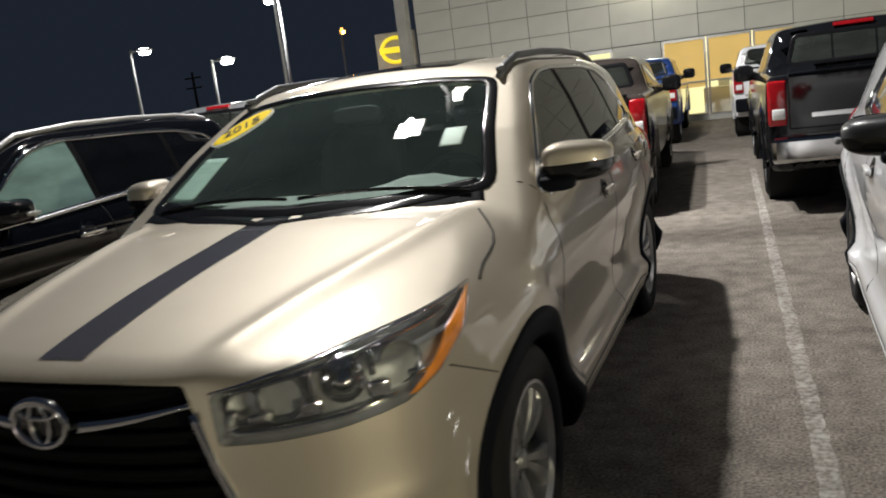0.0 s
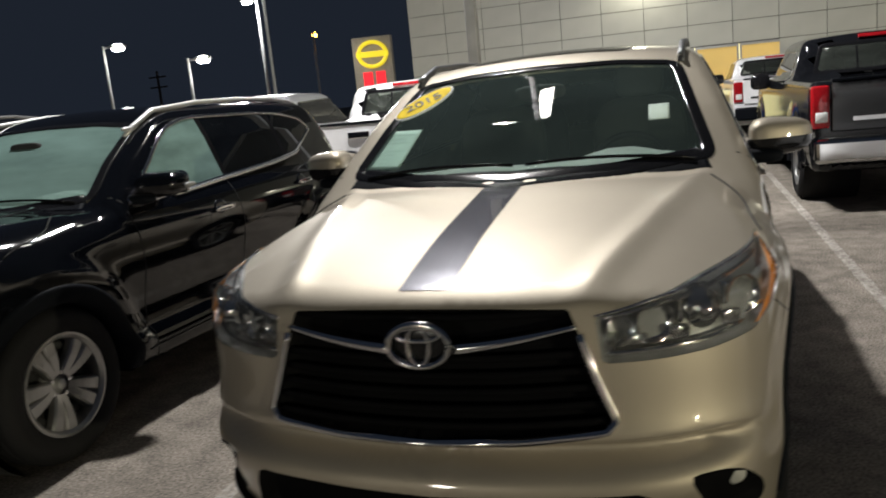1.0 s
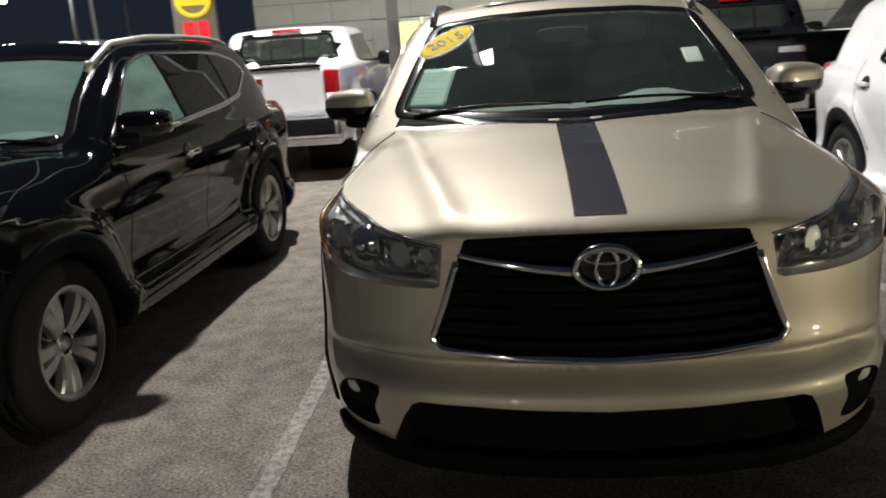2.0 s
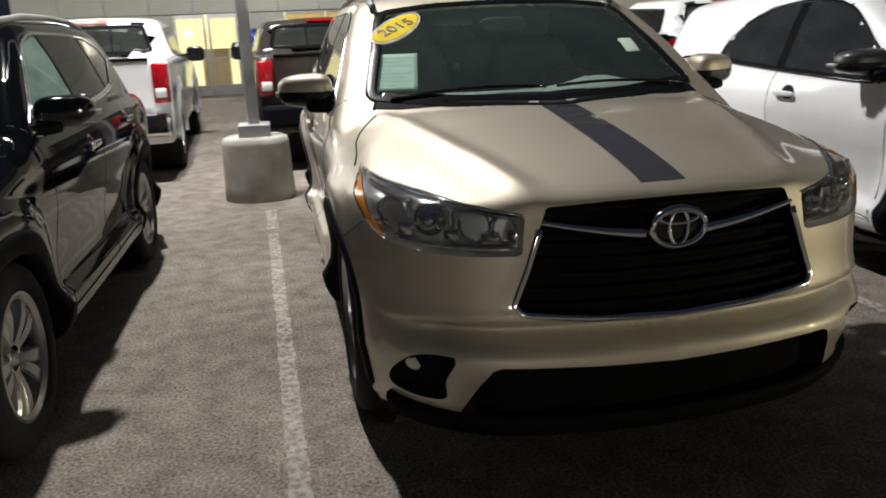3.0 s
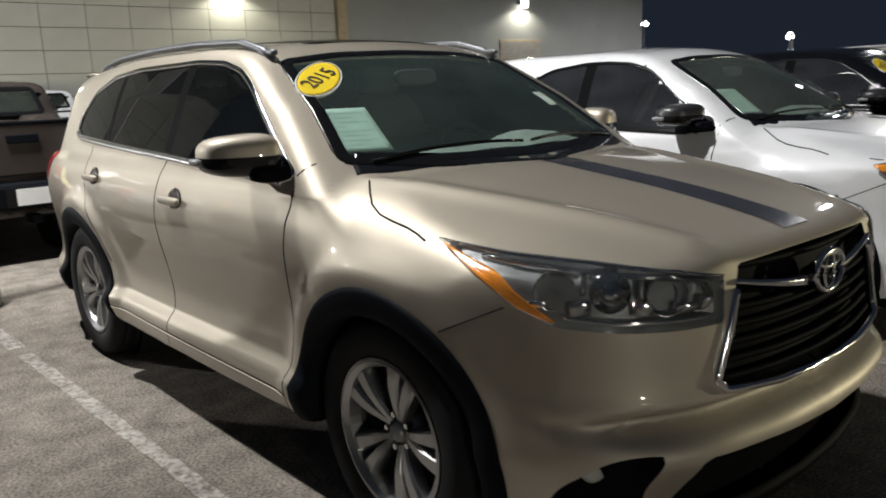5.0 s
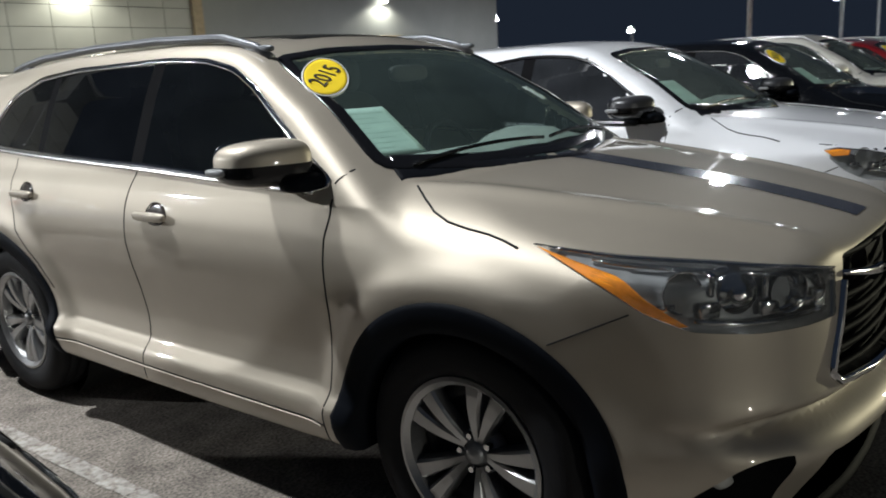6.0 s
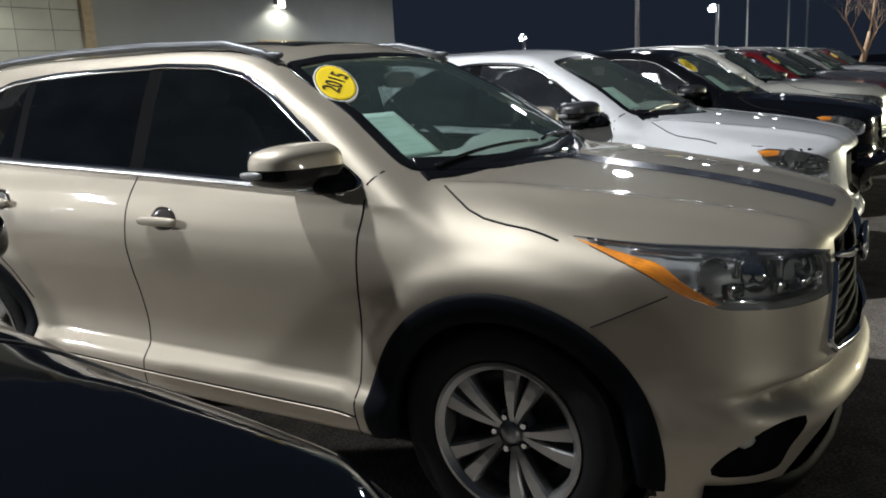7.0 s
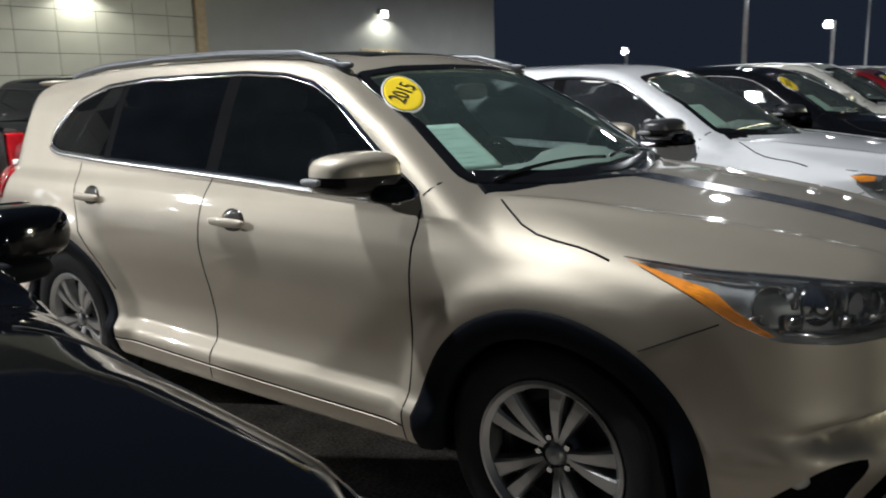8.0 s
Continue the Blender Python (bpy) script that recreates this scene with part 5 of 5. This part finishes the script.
def year_sticker():
    nrm = Vector((-0.204, -0.54, 0.817)).normalized()
    a = (Vector((1, 0, 0)) - nrm * nrm.x).normalized()
    b = nrm.cross(a)
    e1 = a * math.cos(radians(30)) + b * math.sin(radians(30))
    e2 = nrm.cross(e1)
    mid = Vector((-0.545, 1.787, 1.489))

    def oval(k, n=44):
        p = [mid + e1 * 0.143 * k * math.cos(u) + e2 * 0.076 * k * math.sin(u) for u in np.linspace(0, 2 * math.pi, n + 1)[:-1]]
        return [(q.x, q.z) for q in p]

    ob = part("year_sticker", HSH.patch(oval(1.0), HAT["front"], 0.005, 5, 0.0), YELLOW, None, smooth=True)
    tagged(ob, "yellow oval 2015 year sticker on the windshield", "sticker")
    for k, wdt, lift, m, nm in ((0.95, 0.004, 0.0058, BLACK_INK, "border"), (0.985, 0.007, 0.0054, WHITE_VINYL, "white_edge")):
        ring = np.array(oval(k))
        part(nm, HSH.ribbon(HSH.meet("front", ring[:, 0], ring[:, 1]), wdt, lift, True), m, ob)
    c, nn = on_glass(mid.x, mid.z, 0.0075)
    cur = bpy.data.curves.new("year", "FONT")
    cur.body, cur.size, cur.align_x, cur.align_y, cur.extrude = "2015", 0.095, "CENTER", "CENTER", 0.0006
    cur.materials.append(BLACK_INK)
    txt = new("year_number", cur)
    right = (e1 - nn * e1.dot(nn)).normalized()
    up = nn.cross(right)
    m = Matrix((right, up, nn)).transposed().to_4x4()
    m.translation = c
    txt.matrix_world = m
    txt.parent = ob
    return ob


def info_sheet():
    q = [(-0.70, 1.388), (-0.49, 1.388), (-0.535, 1.238), (-0.745, 1.238)]
    ob = glass_sheet("info_sheet", q, PAPER, "pale green printed information sheet on the windshield", "paper", -0.012)
    for i, z in enumerate(np.linspace(1.370, 1.262, 8)):
        shift = (1.388 - z) / 0.15 * 0.045
        x0 = -0.682 - shift
        x1 = x0 + (0.17, 0.12, 0.17, 0.08, 0.17, 0.14, 0.17, 0.10)[i]
        part("text_bar", HSH.patch(dense([(x0, z), (x1, z), (x1, z - 0.002), (x0, z - 0.002)], 0.05), HAT["front"], -0.0114, 2, 0.0118), INK, ob)
    return ob


STICKER = year_sticker()
SHEET = info_sheet()
q = [(0.50, 1.41), (0.58, 1.41), (0.585, 1.35), (0.505, 1.35)]
glass_sheet("inspection_sticker", q, WHITE_VINYL, "small white sticker inside the windshield", "sticker", -0.01)

STYLE_B = dict(STYLE_A)
STYLE_B.update(
    dlo=[(1.60, 1.165), (1.72, 1.15), (2.05, 1.165), (2.5, 1.19), (3.2, 1.225), (3.55, 1.26), (3.95, 1.41), (3.85, 1.50), (3.55, 1.555), (3.2, 1.575), (2.5, 1.585), (2.38, 1.575), (2.21, 1.535), (2.07, 1.465), (1.93, 1.365), (1.75, 1.245)],
    grille=sym([(0.0, 0.95), (0.30, 0.945), (0.36, 0.93), (0.30, 0.80), (0.22, 0.68), (0.10, 0.655), (0.0, 0.655)]),
    lamp=[(0.42, 0.925), (0.55, 0.955), (0.75, 0.985), (0.95, 1.01), (1.17, 1.035), (1.10, 0.97), (1.02, 0.90), (0.90, 0.845), (0.70, 0.828), (0.55, 0.822), (0.425, 0.822)],
    hood=[(0.0, 1.02), (0.1, 1.045), (0.25, 1.085), (0.5, 1.13), (0.8, 1.165), (1.1, 1.185), (1.3, 1.19), (2.0, 1.18), (4.9, 1.15)],
    cab=0.14, crease=0.05, taper=0.15, pinch=0.07, lean=0.70, lean_z=1.0)
STYLE_C = dict(STYLE_A)
STYLE_C.update(
    dlo=[(1.44, 1.145), (1.60, 1.13), (1.98, 1.14), (2.5, 1.16), (3.1, 1.19), (3.35, 1.215), (3.30, 1.33), (3.12, 1.46), (2.9, 1.545), (2.6, 1.58), (2.4, 1.58), (2.2, 1.565), (2.04, 1.52), (1.90, 1.44), (1.76, 1.34), (1.58, 1.225)],
    pillars=((2.48, 2.60),), taper=0.1,
    lamp=[(0.60, 0.895), (0.70, 0.935), (0.82, 0.965), (0.97, 0.985), (1.04, 0.975), (1.02, 0.925), (0.96, 0.86), (0.88, 0.815), (0.74, 0.795), (0.62, 0.805)],
    amber=[(1.035, 0.972), (0.97, 0.98), (0.92, 0.972), (0.94, 0.945), (1.01, 0.94)], lamp_mid=(0.83, 0.885),
    grille=sym([(0.0, 0.93), (0.30, 0.93), (0.40, 0.92), (0.42, 0.80), (0.36, 0.66), (0.2, 0.62), (0.0, 0.62)]))

suv("suv", "glossy black compact suv with silver roof rails, parked", "car", pose(-3.05, 0.03, 0, 0, 0, -1.0), BLACK_PAINT, STYLE_B, True, (116, 60, 130), "broad", rails=SILVER_RAIL, front_tint=FROST, scale=(0.985, 0.955, 0.972), arch_mat=PLASTIC)
C_CAR = suv("suv", "white crossover suv with black mirrors, parked", "car", pose(2.92, 0.16, 0, 0, 0, -1.0), WHITE_PAINT, STYLE_C, False, "five", rails=None, scale=(0.965, 0.985, 0.985), mirror_mat=MIRROR_GREY, front_tint=VEILED, tint=VEILED_TINT, side_tint=VEILED_TINT, chrome=False)[0]


def repaint(ob, old, fresh):
    """Gives a copy its own paint, and leaves the shared meshes as they are."""
    for o in (ob, *ob.children_recursive):
        for slot in o.material_slots:
            if slot.material == old:
                slot.link = "OBJECT"
                slot.material = fresh
    return ob


B_CAR = suv("suv", "pearl white suv parked in the row of cars", "car", pose(8.55, 0.1, 0, 0, 0, -1.5), CREAM_PAINT, STYLE_B, False, "five", rails=SATIN, front_tint=VEILED, tint=VEILED_TINT, scale=(0.98, 0.98, 1.02), group="row of parked cars")[0]
C_CAR["group"] = "row of parked cars"
ROW = ((C_CAR, WHITE_PAINT, "dark grey crossover with a yellow windshield sticker, parked in the row", DARK_PAINT, 5.75),
       (C_CAR, WHITE_PAINT, "red suv with a yellow windshield sticker, parked in the row", RED_PAINT, 11.4),
       (B_CAR, CREAM_PAINT, "silver suv parked far along the row", SILVER_PAINT, 14.2),
       (C_CAR, WHITE_PAINT, "white suv parked far along the row", WHITE_PAINT, 17.0),
       (B_CAR, CREAM_PAINT, "white suv parked far along the row", WHITE_PAINT, 19.8),
       (C_CAR, WHITE_PAINT, "red car parked far along the row", RED_PAINT, 22.6),
       (B_CAR, CREAM_PAINT, "dark grey suv parked far along the row", DARK_PAINT, 25.4),
       (B_CAR, CREAM_PAINT, "dark grey suv with silver rails beside the black one", DARK_PAINT, -5.75))
for source, was, lab, pm, x in ROW:
    twin = repaint(copy_thing(source, pose(x, 0.1, 0, 0, 0, -1.5)), was, pm)
    twin["label"] = lab
for source, x, y in ((SHEET, 2.92, 0.16), (SHEET, 5.75, 0.1), (STICKER, 5.75, 0.1), (STICKER, 11.4, 0.1), (SHEET, 11.4, 0.1), (SHEET, 17.0, 0.1), (STICKER, 22.6, 0.1)):
    copy_thing(source, pose(x, y, 0, 0, 0, -1.5) @ Matrix.Diagonal((*C_CAR.scale, 1)))


# ---- pickups, seen from behind ----
def pickup_field(L, W, H, bed_y, deck):
    hw = W / 2

    def f(x, y, z):
        fx = np.abs(x)
        side = fx - hw - ip(z, [(0.3, -0.06), (0.5, -0.02), (0.75, 0.0), (1.0, 0.0), (1.25, -0.015), (1.45, -0.04)])
        for ya in (1.0, 4.62):
            d = np.hypot(y - ya, z - 0.42)
            side = side - 0.03 * np.exp(-(((d - 0.5) / 0.10) ** 2))
        front = 0.06 * (fx / 0.8) ** 4 * 3 + np.maximum(z - 1.0, 0) * 0.6 - y
        rear = y - (L - 0.10) + 0.02 * np.maximum(z - 0.9, 0)
        bottom = 0.40 - z
        top = z - np.where(y < 1.7, 1.22 - 0.05 * fx**2 - 0.08 * np.maximum(0.6 - y, 0), deck)
        low = smax(smax(smax(smax(side, bottom, 0.06), rear, 0.04), top, 0.06), front, 0.12)
        ws = (1.55 + (z - 1.2) / 0.75 + 0.2 * fx**2 - y) * 0.6
        sg = (fx - (hw - 0.06 - 0.30 * np.maximum(z - 1.2, 0))) * 0.95
        rf = z - ip(y, [(1.8, H - 0.10), (2.4, H - 0.01), (3.2, H), (4.0, H - 0.03)]) + 0.06 * fx**2
        rg = (y - (bed_y - 0.02 - 0.28 * np.maximum(z - 1.25, 0)) + 0.05 * fx**2) * 0.95
        g = smax(smax(smax(ws, sg, 0.06), rg, 0.05), rf, 0.09)
        return smin(low, np.maximum(g, 1.0 - z), 0.03)

    return f


def pickup(label, place, paint_mat, tail="red", W=2.02, H=1.88, L=5.8, deck=1.30, chrome_bumper=True, group="pickups behind"):
    bed_y = 3.95
    sh = Shell(pickup_field(L, W, H, bed_y, deck))
    sh.grid(1.0, 4.9, 0.85, 76, 30, 84)
    lift = (H - 1.25) / 0.63
    up = lambda z: 1.25 + (z - 1.25) * lift
    dlo = rounded([(1.75, up(1.27)), (3.62, up(1.31)), (3.58, up(1.68)), (2.4, up(1.72)), (2.1, up(1.64))], 0.05, 3)
    rw = rounded([(-0.68, up(1.37)), (0.68, up(1.37)), (0.60, up(1.73)), (-0.60, up(1.73))], 0.05, 3)
    sh.snap(dlo, "side", (sh.z > 1.2) & (sh.x > 0.55) & (sh.y > 1.5) & (sh.y < 3.9), 0.035)
    sh.snap(rw, "rear", (sh.z > 1.2) & (sh.y > 3.3) & (sh.y < 4.2) & (sh.x < 0.8), 0.035)
    v, q, c = sh.faces()
    side_win = inside(c[:, 1], c[:, 2], dlo) & (c[:, 0] > 0.55)
    rear_win = inside(c[:, 0], c[:, 2], rw) & (c[:, 1] > 3.3) & (c[:, 1] < 4.2)
    ws = rounded([(-0.72, up(1.27)), (0.72, up(1.27)), (0.6, up(1.72)), (-0.6, up(1.72))], 0.05, 3)
    fw = inside(c[:, 0], c[:, 2], ws) & (c[:, 1] < 2.6) & (c[:, 1] > 1.3)
    arch = np.zeros(len(c), bool)
    for ya in (1.0, 4.62):
        arch |= (np.hypot(c[:, 1] - ya, c[:, 2] - 0.42) < 0.47) & (c[:, 0] > 0.5)
    car = empty("pickup_truck", place)
    tagged(car, label, "pickup", group)
    part("body", sh.pick(~(side_win | rear_win | fw | arch)), paint_mat, car, smooth=True, shell=sh)
    part("rear_window", sh.patch(dense(rw, 0.06), lambda a, b: sh.meet("rear", a, b), 0.004, 5), PICKUP_GLASS, car, smooth=True).visible_shadow = False
    part("windshield", sh.pick(fw), WINDSHIELD, car, smooth=True, shell=sh).visible_shadow = False
    both(car, "side_window", sh.pick(side_win & (c[:, 1] < 2.75), False), TINT)
    both(car, "side_window", sh.pick(side_win & (c[:, 1] > 2.75), False), TINT)
    rear_at = lambda a, b: sh.meet("rear", a, b)
    side_at = lambda a, b: sh.meet("side", a, b)

    def strip(at, pts, w, proud, closed=False):
        d = np.array(dense(pts, 0.05, closed))
        return sh.ribbon(at(d[:, 0], d[:, 1]), w, proud, closed)

    part("window_seal", strip(rear_at, rw, 0.05, 0.007, True), GLOSS_BLACK, car, smooth=True)
    both(car, "window_trim", strip(side_at, dlo, 0.03, 0.006, True), GLOSS_BLACK)
    for ya in (1.0, 4.62):
        arc = np.linspace(-0.1, math.pi + 0.1, 30)
        vv, ff = [], []
        for a in arc:
            for rr, out in ((0.44, -0.2), (0.445, 0.02), (0.47, 0.03), (0.50, 0.02), (0.51, 0.0)):
                vv.append((W / 2 - 0.005 + out, ya + rr * math.cos(a), 0.42 + rr * math.sin(a)))
        for i in range(29):
            for k in range(4):
                ff.append((i * 5 + k, i * 5 + k + 1, i * 5 + 6 + k, i * 5 + 5 + k))
        both(car, "arch_lip", (vv, ff), paint_mat)
        both(car, "wheel_well", moved(lathe([(0.46, 0.16), (0.46, -0.4), (0.0, -0.4)], 28), W / 2 - 0.2, ya, 0.42), GAP)
        for s in (1, -1):
            add_wheel(car, s * (W / 2 - 0.14), ya, 0.41, s < 0, "five", 0.41 / 0.385)
    hw = W / 2
    # tailgate, proud of its seams, with a step, a handle and a lettering bar
    gate = part("tailgate", boxed(-hw + 0.20, hw - 0.20, L - 0.105, L - 0.06, 0.80, deck - 0.01, bevel=0.012), paint_mat, car)
    part("tailgate_cap", boxed(-hw + 0.20, hw - 0.20, L - 0.12, L - 0.05, deck - 0.012, deck + 0.018, bevel=0.008), PLASTIC, gate)
    part("handle", boxed(-0.14, 0.14, L - 0.06, L - 0.035, deck - 0.18, deck - 0.10, bevel=0.01), CHROME if tail != "dark" else PLASTIC, gate)
    part("badge_bar", boxed(0.25, 0.62, L - 0.06, L - 0.052, 0.90, 0.94), CHROME, gate)
    bump = part("rear_bumper", boxed(-hw + 0.03, hw - 0.03, L - 0.14, L + 0.08, 0.50, 0.74, bevel=0.04), CHROME if chrome_bumper else PLASTIC, car)
    part("plate_recess", boxed(-0.24, 0.24, L + 0.06, L + 0.085, 0.53, 0.70, bevel=0.005), GLOSS_BLACK, bump)
    part("number_plate", boxed(-0.155, 0.155, L + 0.084, L + 0.09, 0.54, 0.69), WHITE_VINYL, bump)
    part("tow_bar", boxed(-0.05, 0.05, L - 0.1, L + 0.06, 0.36, 0.44, bevel=0.01), PLASTIC, car)
    both(car, "tail_lamp", from_bm(boxed(hw - 0.185, hw - 0.015, L - 0.22, L - 0.05, 0.84, deck - 0.04, bevel=0.025)), RED_LENS, "red tail lamp")
    both(car, "reverse_lamp", from_bm(boxed(hw - 0.165, hw - 0.05, L - 0.10, L - 0.044, 0.90, 1.0, bevel=0.01)), WHITE_VINYL)
    by = 3.93 - 0.28 * (up(1.80) - 1.25)
    part("brake_light", boxed(-0.20, 0.20, by - 0.06, by + 0.02, up(1.79), up(1.84), bevel=0.008), RED_LENS, car, "red high brake light")
    for sx in (-0.22, 0.22):
        part("slider_frame", strip(rear_at, [(sx, up(1.38)), (sx, up(1.72))], 0.025, 0.005), GLOSS_BLACK, car)
    for s in (1, -1):
        m = moved(superquad((0.13, 0.06, 0.11), 0.55), hw + 0.10, 2.0, 1.28)
        part("wing_mirror", m if s > 0 else mirrored(m), GLOSS_BLACK, car, smooth=True)
    part("cabin_floor", boxed(-hw + 0.1, hw - 0.1, 1.7, 3.8, 0.75, 0.82), INTERIOR_DARK, car)
    for sx in (-0.42, 0.42):
        s = part("seat", moved(superquad((0.26, 0.1, 0.36), 0.5), sx, 2.85, 1.20), INTERIOR_DARK, car, smooth=True)
        part("headrest", moved(superquad((0.13, 0.05, 0.08), 0.6), sx, 2.9, 1.60), INTERIOR_DARK, s, smooth=True)
    return car


def truck_at(cx, rear_y, L=5.8, lean=2.2):
    """A truck whose tail faces -y, its rear bumper at rear_y."""
    return pose(cx, rear_y, 0, 0, 0, lean) @ pose(0, L + 0.08, 0, 0, 0, 180)


BIG = pickup("white pickup truck with chrome bumper and red tail lamps", truck_at(-3.22, 6.75), WHITE_PAINT, W=2.02, H=1.80)
MID = pickup("dark bronze mid-size pickup truck, tail outward", truck_at(-0.38, 6.95, 5.4, 3.0), BROWN_PAINT, "dark", W=1.88, H=1.71, L=5.4, deck=1.27, chrome_bumper=False)
for source, was, lab, pm, place in (
        (BIG, WHITE_PAINT, "black pickup truck with a chrome rear bumper, tail outward", DARK_PAINT, truck_at(2.68, 6.75)),
        (BIG, WHITE_PAINT, "silver pickup truck, tail outward", SILVER_PAINT, truck_at(-6.0, 6.9)),
        (BIG, WHITE_PAINT, "white pickup truck with red tail lamps", WHITE_PAINT, truck_at(5.5, 6.9)),
        (BIG, WHITE_PAINT, "white pickup truck with red tail lamps", WHITE_PAINT, truck_at(11.2, 6.9)),
        (MID, BROWN_PAINT, "blue pickup truck near the wall, tail outward", BLUE_PAINT, truck_at(-0.75, 14.3, 5.4)),
        (MID, BROWN_PAINT, "white pickup truck near the wall, tail outward", WHITE_PAINT, truck_at(2.1, 14.6, 5.4))):
    twin = repaint(copy_thing(source, place), was, pm)
    twin["label"] = lab
